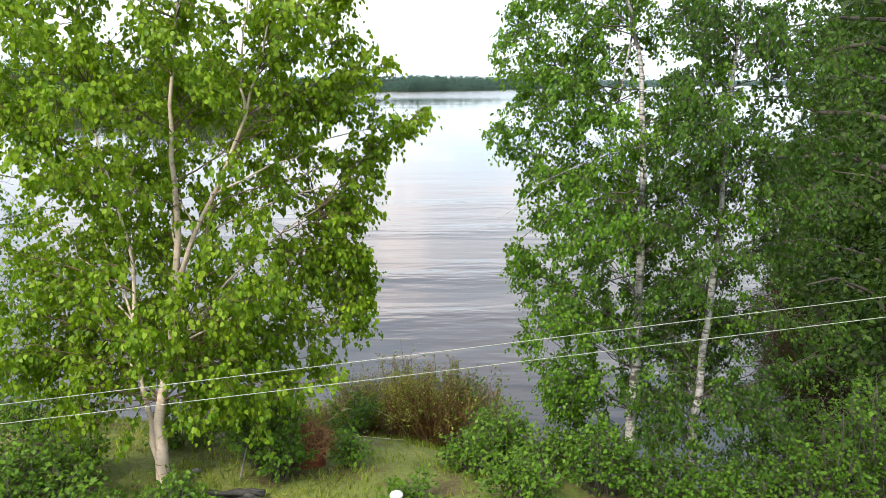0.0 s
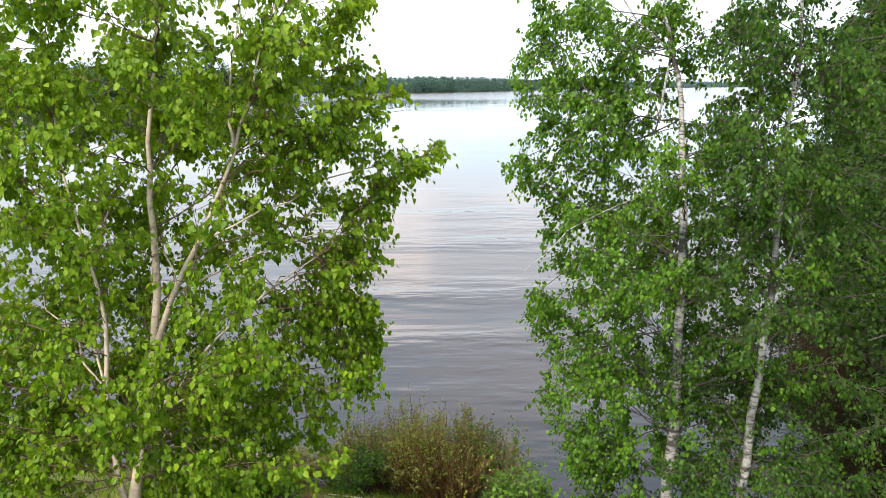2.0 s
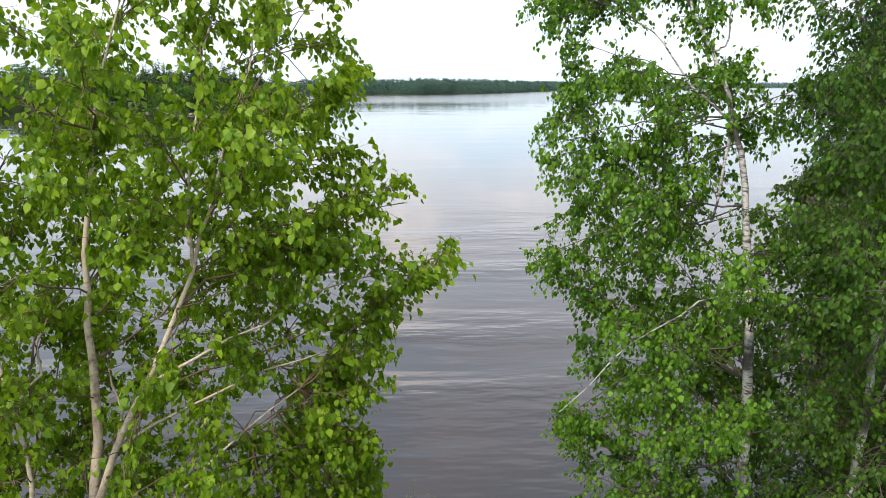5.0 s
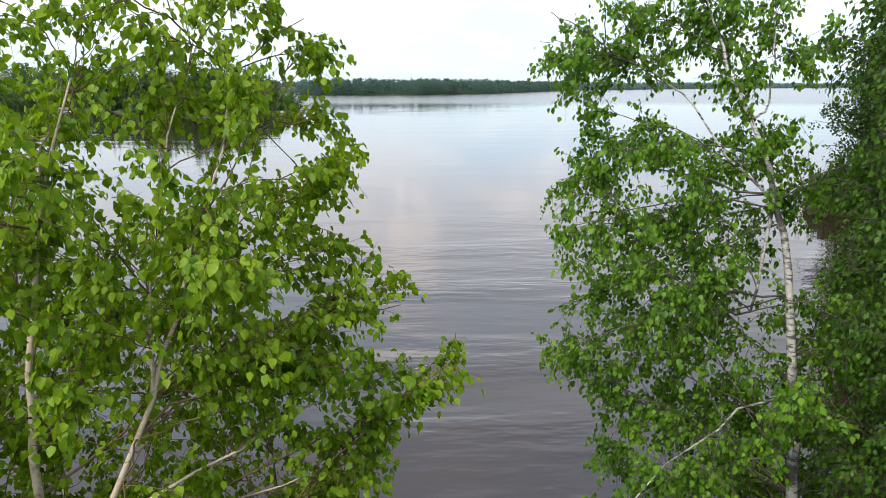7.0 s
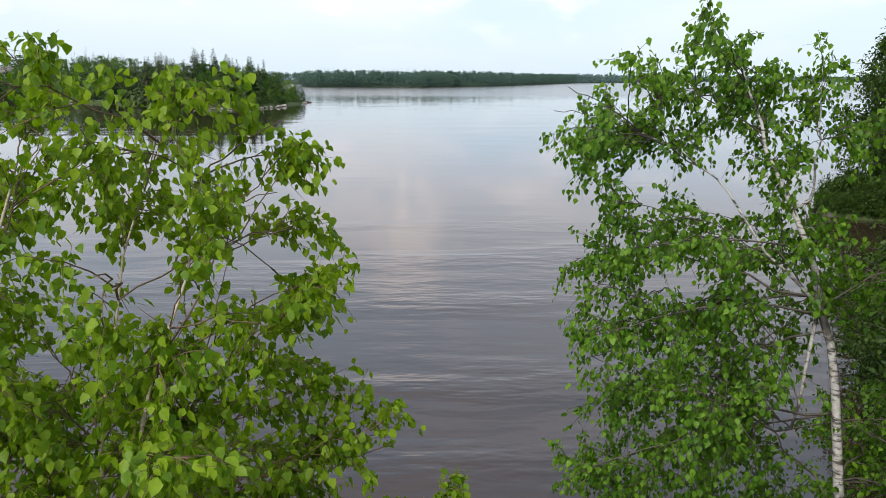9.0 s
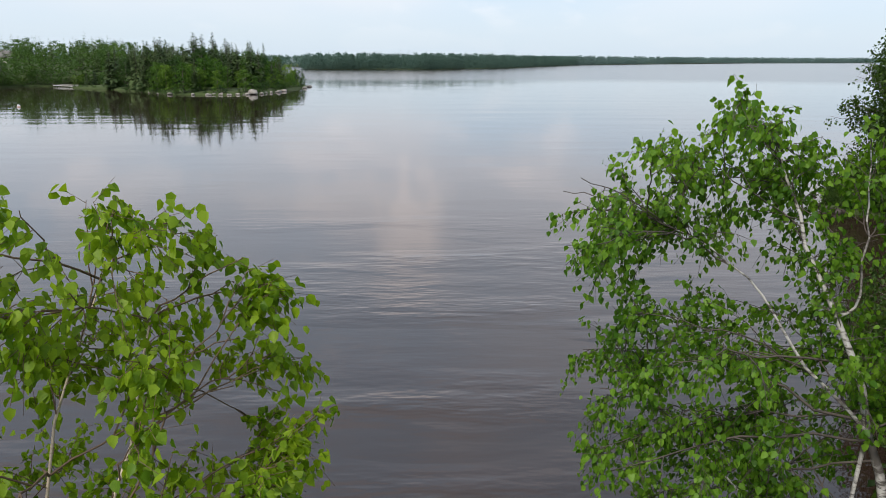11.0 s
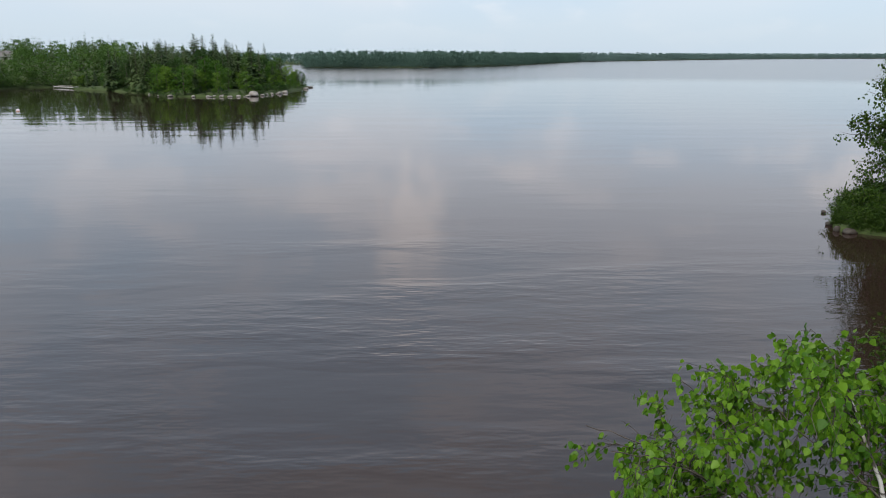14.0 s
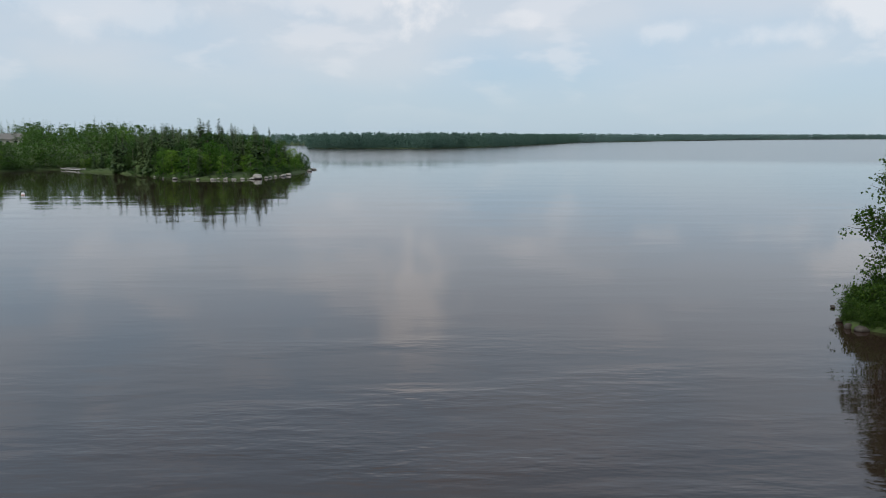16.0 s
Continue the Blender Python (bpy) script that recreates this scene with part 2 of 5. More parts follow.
    for height, weight, sheltered in zip(heights, (0.011, 0.029, 0.022, 0.0020), (False, True, True, True)):
        part_height = node(t, "ShaderNodeMath", operation="MULTIPLY")
        t.links.new(height, part_height.inputs[0])
        part_height.inputs[1].default_value = weight
        damped = node(t, "ShaderNodeMath", operation="MULTIPLY")
        t.links.new(part_height.outputs[0], damped.inputs[0])
        t.links.new((gust if sheltered else fetch).outputs[0], damped.inputs[1])
        part_height = damped
        if total is None:
            total = part_height.outputs[0]
        else:
            summed = node(t, "ShaderNodeMath", operation="ADD")
            t.links.new(total, summed.inputs[0])
            t.links.new(part_height.outputs[0], summed.inputs[1])
            total = summed.outputs[0]
    ruffled = node(t, "ShaderNodeMapRange")
    ruffled.inputs["From Min"].default_value, ruffled.inputs["From Max"].default_value = 310.0, 400.0
    ruffled.inputs["To Min"].default_value, ruffled.inputs["To Max"].default_value = 0.045, 0.15
    t.links.new(out_far.outputs["Value"], ruffled.inputs[0])
    t.links.new(ruffled.outputs[0], shade.inputs["Roughness"])
    rise = node(t, "ShaderNodeBump", Strength=1.0, Distance=1.0)
    t.links.new(total, rise.inputs["Height"])
    t.links.new(rise.outputs[0], shade.inputs["Normal"])
    return m


def soil_material():
    """Bank earth: bare brown, mossy green and straw patches; dark wet mud along the waterline."""
    m = material("bank_soil", [(0.085, 0.058, 0.030), (0.10, 0.125, 0.025), (0.13, 0.15, 0.035), (0.22, 0.18, 0.08)], 0.95, 0.8, 16.0, 0.7, amount=0.68, contrast=1.9)
    t = m.node_tree
    shade = t.nodes["Principled BSDF"]
    base = shade.inputs["Base Color"].links[0].from_socket
    geo, sep = node(t, "ShaderNodeNewGeometry"), node(t, "ShaderNodeSeparateXYZ")
    t.links.new(geo.outputs["Position"], sep.inputs[0])
    wet = node(t, "ShaderNodeMapRange")
    wet.inputs["From Min"].default_value, wet.inputs["From Max"].default_value = 0.45, 0.12
    t.links.new(sep.outputs["Z"], wet.inputs[0])
    mix = node(t, "ShaderNodeMix", data_type="RGBA")
    t.links.new(wet.outputs[0], mix.inputs["Factor"])
    t.links.new(base, mix.inputs["A"])
    mix.inputs["B"].default_value = (0.045, 0.032, 0.022, 1)
    t.links.new(mix.outputs["Result"], shade.inputs["Base Color"])
    return m


M = {
    "water": water_material(),
    "soil": soil_material(),
    "grass": leaf_material("grass_blades", (0.10, 0.155, 0.012), (0.255, 0.285, 0.035), (1.0, 1.0, 0.6), 0.6, 0.3),
    "lime_leaf": leaf_material("lime_birch_leaf", (0.090, 0.185, 0.008), (0.225, 0.340, 0.018), (1.2, 1.2, 0.5), 0.48, 0.46, 1.1, 0.48, gloss=0.25),
    # second white birch: its shade is put into this darker leaf colour
    "shaded_leaf": leaf_material("shaded_birch_leaf", (0.025, 0.074, 0.008), (0.080, 0.162, 0.017), (1.1, 1.2, 0.5), 0.5, 0.42, gloss=0.22),
    "birch_leaf": leaf_material("deep_birch_leaf", (0.050, 0.135, 0.010), (0.150, 0.285, 0.024), (1.15, 1.2, 0.5), 0.48, 0.44, island=0.46, gloss=0.25),
    "shrub_leaf": leaf_material("shrub_leaf", (0.050, 0.125, 0.010), (0.135, 0.25, 0.022), (1.1, 1.1, 0.6), 0.5, 0.38),
    "deep_shrub_leaf": leaf_material("deep_shrub_leaf", (0.034, 0.095, 0.007), (0.100, 0.205, 0.016), (1.0, 1.1, 0.5), 0.55, 0.40),
    "olive_leaf": leaf_material("shore_tree_leaf", (0.018, 0.046, 0.007), (0.060, 0.110, 0.014), (1.0, 1.1, 0.6), 0.5, 0.36),
    "gale_leaf": leaf_material("sweet_gale_leaf", (0.19, 0.235, 0.03), (0.44, 0.46, 0.09), (1.0, 1.0, 0.6), 0.6, 0.3),
    "wood_leaf": leaf_material("far_deciduous_leaf", (0.024, 0.064, 0.017), (0.066, 0.132, 0.028), (1.0, 1.0, 0.6), 0.6, 0.42, 0.11, 0.16, 0.6),
    "fresh_leaf": leaf_material("fresh_island_leaf", (0.045, 0.115, 0.014), (0.125, 0.225, 0.030), (1.0, 1.0, 0.6), 0.6, 0.42, 0.2, 0.18, 0.6),
    "needle": leaf_material("spruce_needle", (0.026, 0.050, 0.018), (0.075, 0.112, 0.038), (1.0, 1.0, 0.7), 0.7, 0.12, 0.12, 0.25, 0.35),
    # far woods: the haze of distance is put into these paled, bluish colours
    "far_haze_leaf": leaf_material("hazed_far_forest_leaf", (0.070, 0.128, 0.106), (0.112, 0.186, 0.148), (1.0, 1.0, 0.9), 0.8, 0.45, 0.02, 0.12, 0.0),
    "distant_haze_leaf": leaf_material("hazed_distant_forest_leaf", (0.110, 0.175, 0.165), (0.155, 0.230, 0.212), (1.0, 1.0, 0.9), 0.8, 0.45, 0.012, 0.10, 0.0),
    "tan_bark": birch_bark("tan_birch_bark", (0.45, 0.37, 0.29), (0.31, 0.21, 0.14), (0.12, 0.085, 0.06), 0.45),
    "white_bark": birch_bark("white_birch_bark", (0.36, 0.35, 0.33), (0.22, 0.19, 0.17), (0.055, 0.048, 0.042), 1.15),
    "twig": material("twig_bark", [(0.075, 0.05, 0.035), (0.15, 0.10, 0.065)], 0.8, 6.0, 50.0, 0.2),
    "dark_twig": material("dark_birch_twig", [(0.035, 0.029, 0.025), (0.10, 0.082, 0.07)], 0.8, 6.0, 50.0, 0.2),
    "grey_twig": material("dry_twig", [(0.17, 0.092, 0.058), (0.38, 0.24, 0.165)], 0.85, 6.0, 50.0, 0.2, island=0.3),
    "brown_trunk": material("dark_trunk_bark", [(0.05, 0.042, 0.035), (0.13, 0.11, 0.09)], 0.9, 3.0, 25.0, 0.5, (1, 1, 0.25)),
    "rock": material("shore_granite", [(0.20, 0.19, 0.18), (0.33, 0.31, 0.29), (0.42, 0.39, 0.36)], 0.85, 2.0, 25.0, 0.6),
    "dark_rock": material("wet_dark_rock", [(0.030, 0.026, 0.022), (0.085, 0.072, 0.06)], 0.7, 2.5, 25.0, 0.6),
    "pale_rock": material("sunlit_island_granite", [(0.15, 0.14, 0.125), (0.35, 0.325, 0.295)], 0.85, 0.6, 6.0, 0.5),
    "wire": material("weathered_wire", [(0.26, 0.28, 0.22), (0.38, 0.40, 0.33)], 0.45, 9.0, 90.0, 0.1, metal=0.3),
    "rust": material("rusted_sheet_steel", [(0.09, 0.028, 0.012), (0.19, 0.055, 0.02), (0.06, 0.026, 0.015)], 0.85, 5.0, 40.0, 0.4),
    "dead": material("dead_brown_brush", [(0.16, 0.075, 0.03), (0.34, 0.18, 0.075)], 0.9, 5.0, 40.0, 0.2, island=0.4),
    "grey_wood": material("weathered_grey_wood", [(0.13, 0.12, 0.105), (0.27, 0.25, 0.225)], 0.85, 3.0, 30.0, 0.4, (1, 6, 6)),
    "char": material("charred_timber", [(0.015, 0.014, 0.013), (0.07, 0.065, 0.06)], 0.8, 5.0, 30.0, 0.6),
    "white_paint": material("white_paint", [(0.46, 0.46, 0.44), (0.62, 0.62, 0.60)], 0.5, 3.0, 30.0, 0.1),
    "orange_paint": material("faded_orange_plastic", [(0.46, 0.26, 0.17), (0.58, 0.36, 0.25)], 0.5, 3.0, 30.0, 0.1),
    "cord": material("pale_cord", [(0.45, 0.38, 0.26), (0.60, 0.52, 0.38)], 0.8, 9.0, 90.0, 0.2),
    "roofing": material("grey_shingle_roof", [(0.10, 0.095, 0.09), (0.20, 0.19, 0.18)], 0.9, 2.0, 12.0, 0.3),
    "siding": material("beige_siding", [(0.55, 0.52, 0.46), (0.66, 0.63, 0.57)], 0.7, 2.0, 18.0, 0.1),
    "dark_glass": material("window_glass", [(0.02, 0.025, 0.03), (0.04, 0.045, 0.05)], 0.08, 2.0, 12.0, 0.0, specular=0.6),
    "forest_floor": material("forest_floor", [(0.030, 0.048, 0.014), (0.060, 0.085, 0.026)], 0.95, 0.4, 4.0, 0.5),
}

# ---------------------------------------------------------------- mesh helpers


def mesh(name, verts, faces, mat, smooth=False):
    me = bpy.data.meshes.new(name)
    me.from_pydata([tuple(v) for v in verts], [], faces)
    me.materials.append(mat)
    if smooth:
        me.polygons.foreach_set("use_smooth", np.ones(len(me.polygons), bool))
    return me


def fast_mesh(name, verts, tris, mat, smooth=False):
    """A mesh from arrays of places and triangles."""
    me = bpy.data.meshes.new(name)
    me.vertices.add(len(verts))
    me.vertices.foreach_set("co", np.ascontiguousarray(verts, np.float32).ravel())
    me.loops.add(3 * len(tris))
    me.loops.foreach_set("vertex_index", np.ascontiguousarray(tris, np.int32).ravel())
    me.polygons.add(len(tris))
    me.polygons.foreach_set("loop_start", np.arange(0, 3 * len(tris), 3, dtype=np.int32))
    if smooth:
        me.polygons.foreach_set("use_smooth", np.ones(len(tris), bool))
    me.materials.append(mat)
    me.update(calc_edges=True)
    return me


def child(name, me, parent, label=""):
    ob = new(name, me)
    ob.parent = parent
    if label:
        ob["label"] = label
    return ob


def thing(name, label, category, group="", kind="", at=(0, 0, 0)):
    ob = new(name)
    ob.empty_display_size = 0.2
    ob.location = at
    return tagged(ob, label, category, group, kind)


def unit(v):
    v = np.asarray(v, float)
    return v / max(1e-9, np.linalg.norm(v))


class Bits:
    """Gathers tubes as one mesh."""

    def __init__(self):
        self.verts, self.tris, self.count = [], [], 0

    def tube(self, points, radii, sides=6):
        points = np.asarray(points, float)
        n = len(points)
        tangent = np.gradient(points, axis=0)
        tangent /= np.linalg.norm(tangent, axis=1)[:, None] + 1e-9
        ref = np.array([0.0, 0.0, 1.0]) if abs(tangent[0][2]) < 0.9 else np.array([1.0, 0.0, 0.0])
        u = np.cross(tangent, ref)
        u /= np.linalg.norm(u, axis=1)[:, None] + 1e-9
        v = np.cross(tangent, u)
        a = np.arange(sides) * 2 * np.pi / sides
        ring = np.cos(a)[None, :, None] * u[:, None] + np.sin(a)[None, :, None] * v[:, None]
        self.verts.append((points[:, None] + ring * np.asarray(radii, float)[:, None, None]).reshape(-1, 3))
        tris = []
        for i in range(n - 1):
            for k in range(sides):
                p, q = i * sides + k, i * sides + (k + 1) % sides
                tris += [(p, q, q + sides), (p, q + sides, p + sides)]
        tris += [((n - 1) * sides, (n - 1) * sides + k, (n - 1) * sides + k + 1) for k in range(1, sides - 1)]
        self.tris.append(np.array(tris) + self.count)
        self.count += n * sides

    def mesh(self, name, mat):
        return fast_mesh(name, np.concatenate(self.verts), np.concatenate(self.tris), mat, True)


LEAF = np.array([(0, 0, 0), (-.40, .25, .06), (-.31, .62, .03), (0, 1.0, -.16), (.31, .62, .03), (.40, .25, .06), (0, .46, -.06)])
LEAF_TRIS = np.array([(0, 6, 1), (1, 6, 2), (2, 6, 3), (3, 6, 4), (4, 6, 5), (5, 6, 0)])
SPRIG = np.array([(0, 0, 0), (-.36, .42, .07), (0, .45, -.04), (.36, .42, .07), (0, 1.0, -.10)])
SPRIG_TRIS = np.array([(0, 2, 1), (0, 3, 2), (1, 2, 4), (2, 3, 4)])
CLUMP = np.array([(0, 0, 0), (-.42, .45, .08), (.42, .45, .08), (0, 1.0, -.08)])
CLUMP_TRIS = np.array([(0, 2, 1), (1, 2, 3)])


def leaf_axes(way, up, spin):
    """Sideways and normal of leaves that point along way and turn their face up, give or take spin."""
    face = up + spin
    side = np.cross(way, face)
    side /= np.linalg.norm(side, axis=1)[:, None] + 1e-9
    return side, np.cross(side, way)


def leaf_arrays(places, ways, sizes, rng, template=LEAF, tris=LEAF_TRIS, tumble=0.7):
    places, ways, sizes = np.asarray(places, float), np.asarray(ways, float), np.asarray(sizes, float)
    ways = ways / (np.linalg.norm(ways, axis=1)[:, None] + 1e-9)
    side, normal = leaf_axes(ways, np.array([0, 0, 1.0]), rng.normal(0, tumble, ways.shape))
    t = template * sizes[:, None, None]
    verts = places[:, None] + t[:, :, :1] * side[:, None] + t[:, :, 1:2] * ways[:, None] + t[:, :, 2:] * normal[:, None]
    faces = tris[None] + (np.arange(len(places)) * len(template))[:, None, None]
    return verts.reshape(-1, 3), faces.reshape(-1, 3)


def bow(a, b, rise, rng, n=7, wobble=0.03):
    """A curved way from a to b, bowed upwards by rise, with small kinks."""
    a, b = np.asarray(a, float), np.asarray(b, float)
    mid = (a + b) / 2 + np.array([0, 0, rise])
    s = np.linspace(0, 1, n)[:, None]
    p = (1 - s) ** 2 * a + 2 * s * (1 - s) * mid + s**2 * b
    kink = rng.normal(0, wobble, p.shape) * np.linalg.norm(b - a)
    kink[0] = kink[-1] = 0
    return p + kink * 0.6


def along(points, s):
    points = np.asarray(points, float)
    x = s * (len(points) - 1)
    i = min(int(x), len(points) - 2)
    return points[i] + (points[i + 1] - points[i]) * (x - i), unit(points[i + 1] - points[i])


class Tree:
    """A broadleaf tree: stems, limbs to the edge of the crown, branchlets, twigs and single leaves."""

    def __init__(self, seed, leaf=0.058, droop=0.8, density=1.0, edge=None, side=1, gaps=-0.22):
        self.edge, self.side, self.gaps = edge, side, gaps
        self.shift = Vector((seed * 1.7, seed * 0.6, seed * 2.3))
        self.rng = np.random.default_rng(seed)
        self.stems, self.limbs, self.twigs = [], [], Bits()
        self.places, self.ways, self.sizes = [], [], []
        self.leaf, self.droop, self.density = leaf, droop, density

    def stem(self, points, r0, r1, n=16):
        points = np.asarray(points, float)
        s = np.linspace(0, 1, n)
        k = np.linspace(0, 1, len(points))
        p = np.stack([np.interp(s, k, points[:, c]) for c in range(3)], 1)
        for _ in range(2):
            p[1:-1] = (p[:-2] + 2 * p[1:-1] + p[2:]) / 4
        p[1:-1] += self.rng.normal(0, 0.012, (n - 2, 3))
        r = r0 + (r1 - r0) * s**0.6
        self.stems.append((p, r))
        return p, r

    def beyond(self, p, slack=0.0):
        """Past the side of the crown that stands over the open water."""
        return self.edge is not None and (p[0] - float(np.interp(p[2], *self.edge))) * self.side > slack

    def bare_air(self, p):
        """The gaps between the boughs."""
        q = Vector(p)
        return noise.noise(Vector((q.x * 1.9, q.y * 1.5, q.z * 2.6)) + self.shift) < self.gaps

    def leaves_on(self, points, n, spread=0.03):
        rng = self.rng
        for _ in range(n):
            p, d = along(points, rng.uniform(0.1, 1.0))
            way = np.array([0, 0, -self.droop]) + 0.45 * d + rng.normal(0, 0.38, 3)
            self.places.append(p + rng.normal(0, spread, 3))
            self.ways.append(way)
            self.sizes.append(self.leaf * rng.uniform(0.62, 1.22))

    def branchlet(self, start, way, length):
        rng = self.rng
        for _ in range(4):
            end = start + unit(way) * length + np.array([0, 0, -0.16 * length * self.droop])
            if not self.beyond(end, 0.02):
                break
            length *= 0.62
        if self.beyond(end, 0.06) or self.bare_air((start + end) / 2):
            return
        p = bow(start, end, 0.10 * length, rng, 5, 0.04)
        self.twigs.tube(p, np.linspace(0.0042, 0.0016, 5) * (0.7 + length), 3)
        for _ in range(int(rng.poisson(max(1.5, length * 14.0 * self.density)))):
            q, d = along(p, rng.uniform(0.12, 1.0))
            w = unit(d + rng.normal(0, 0.6, 3) + np.array([0, 0, -0.35 * self.droop]))
            reach = rng.uniform(0.07, 0.24)
            twig = bow(q, q + w * reach + np.array([0, 0, -0.35 * reach * self.droop]), 0.015, rng, 3, 0.02)
            self.twigs.tube(twig[::2], (0.0019, 0.0012), 3)
            self.leaves_on(twig, int(rng.integers(3, 9)), 0.025)
        self.leaves_on(p, int(5 * self.density), 0.015)

    def limb(self, start, tip, r0, rise=0.15, bare=0.25, spread=1.0):
        rng = self.rng
        length = np.linalg.norm(np.asarray(tip) - start)
        p = bow(start, tip, rise * length, rng, 9, 0.025)
        self.limbs.append((p, np.linspace(r0 * 0.5, 0.0028, 9)))
        for _ in range(max(3, int(length * 9.0))):
            s = rng.uniform(bare, 1.0)
            q, d = along(p, s)
            w = unit(d + rng.normal(0, 0.75, 3) + np.array([0, 0, 0.15]))
            self.branchlet(q, w, (0.28 + 0.40 * (1 - s) * min(1.0, length)) * rng.uniform(0.6, 1.35) * spread)
        self.branchlet(p[-2], unit(p[-1] - p[-3]), 0.22)

    def fill(self, stems, count, centre, reach, limit_x, side, flat=0.85, clear=0.55, chance=0.8):
        """Limbs to places spread evenly through the crown. centre, reach: tables over height; limit_x: how far the crown comes over the gap."""
        rng = self.rng
        points = np.concatenate(stems)
        zs = reach[0]
        weight = np.array([max(0.05, r) for r in reach[1]])
        for k in range(count):
            while True:
                z = rng.uniform(zs[0], zs[-1])
                if rng.uniform() < np.interp(z, zs, weight) / weight.max():
                    break
            turn, out = rng.uniform(0, 2 * math.pi), math.sqrt(rng.uniform(0.10, 1.0))
            r = np.interp(z, *reach) * out
            tip = np.array([np.interp(z, centre[0], centre[1]) + math.cos(turn) * r, np.interp(z, centre[0], centre[2]) + math.sin(turn) * r * flat, z])
            ahead = np.interp(z, centre[0], centre[2]) - tip[1]
            if ahead > 0.1 and abs(tip[0] - np.interp(z, stems[0][:, 2], stems[0][:, 0])) < clear and rng.uniform() < chance:
                continue
            edge = float(np.interp(z, *limit_x))
            if (tip[0] - edge) * side > 0:
                tip[0] = edge - side * rng.uniform(0.0, 0.6)
            away = np.linalg.norm(points[:, :2] - tip[:2], axis=1)
            score = np.abs(points[:, 2] - (z - 0.38 * away)) + 0.8 * away
            q = points[int(np.argmin(score + rng.uniform(0, 0.6, len(points))))]
            length = np.linalg.norm(tip - q)
            self.limb(q, tip, 0.006 + 0.007 * length, 0.10, 0.2)

    def skirt(self, stems, depth, step=0.2, r=0.012):
        """Boughs that reach out to the side of the crown over the water, one above the other."""
        rng = self.rng
        points = np.concatenate(stems)
        z = self.edge[0][0]
        while z < self.edge[0][-1] - 0.1:
            tip = np.array([np.interp(z, *self.edge) - self.side * rng.uniform(0.0, 0.12), np.interp(z, *depth) + rng.normal(0, 0.28), z])
            away = np.linalg.norm(points[:, :2] - tip[:2], axis=1)
            q = points[int(np.argmin(np.abs(points[:, 2] - (z - 0.42 * away)) + 0.6 * away + rng.uniform(0, 0.3, len(points))))]
            self.limb(q, tip, r, 0.10, 0.35, 0.8)
            z += step * rng.uniform(0.6, 1.3)

    def dress_tops(self, stems, share=0.45):
        """Branchlets along the upper ends of the stems."""
        rng = self.rng
        for p in stems:
            length = np.linalg.norm(np.diff(p, axis=0), axis=1).sum() * share
            for _ in range(int(length * 20)):
                q, d = along(p, rng.uniform(1 - share, 1.0))
                self.branchlet(q, unit(d * 0.7 + rng.normal(0, 0.6, 3)), rng.uniform(0.2, 0.5))

    def build(self, name, label, bark, limb_bark, leaf_mat, single=0, base=None, template=LEAF, tris=LEAF_TRIS, trunk_label="", group=""):
        base = np.asarray(self.stems[0][0][0] if base is None else base, float)
        root = thing(name, label, "tree", group, at=tuple(base))
        for k, (p, r) in enumerate(self.stems):
            b = Bits()
            b.tube(p - base, r, 12 if k == 0 else 9)
            child("trunk" if k == 0 else "stem", b.mesh("trunk", bark), root, trunk_label if k == 0 else "")
        for p, r in self.limbs:
            b = Bits()
            b.tube(p - base, r, 6)
            child("limb", b.mesh("limb", bark if r[0] > 0.0115 else limb_bark), root)
        if self.twigs.count:
            me = self.twigs.mesh("twigs", limb_bark)
            me.transform(Matrix.Translation(-Vector(base)))
            tagged(child("twig", me, root), kind="stuff")
        places, ways, sizes = np.array(self.places) - base, np.array(self.ways), np.array(self.sizes)
        keep = np.ones(len(places), bool)
        if single:
            order = np.argsort(-(places[:, 2]))[:single]
            keep[order] = False
            me = fast_mesh("leaf", LEAF, LEAF_TRIS, leaf_mat, True)
            w = ways[order] / (np.linalg.norm(ways[order], axis=1)[:, None])
            side, normal = leaf_axes(w, np.array([0, 0, 1.0]), self.rng.normal(0, 0.7, w.shape))
            for k, i in enumerate(order):
                ob = child("leaf", me, root)
                m = Matrix(np.stack([side[k], w[k], normal[k]], 1).tolist()).to_4x4()
                ob.matrix_local = Matrix.Translation(places[i]) @ m @ Matrix.Scale(float(sizes[i]), 4)
        v, f = leaf_arrays(places[keep], ways[keep], sizes[keep], self.rng, template, tris)
        tagged(child("crown", fast_mesh("crown", v, f, leaf_mat, True), root), kind="stuff")
        return root


# ---------------------------------------------------------------- ground and water
SHORE = [(-4500, 900), (-900, 420), (-220, 150), (-100, 60), (-40, 24), (-15, 15.6), (-8, 13.8), (-3, 12.7), (0, 12.3), (2, 11.3), (4, 10.5),
         (6, 10.5), (8, 10.9), (9.8, 11.8), (10.2, 14), (10.6, 17), (11.0, 20), (12.0, 23), (14.0, 26.8), (20.0, 34.8), (25.5, 41.0), (29.5, 47.0), (32.0, 53.0), (36, 58), (90, 70), (900, 300), (4500, 700)]
SHORE_X, SHORE_Y = [p[0] for p in SHORE], [p[1] for p in SHORE]


def shore(x):
    return float(np.interp(x, SHORE_X, SHORE_Y))


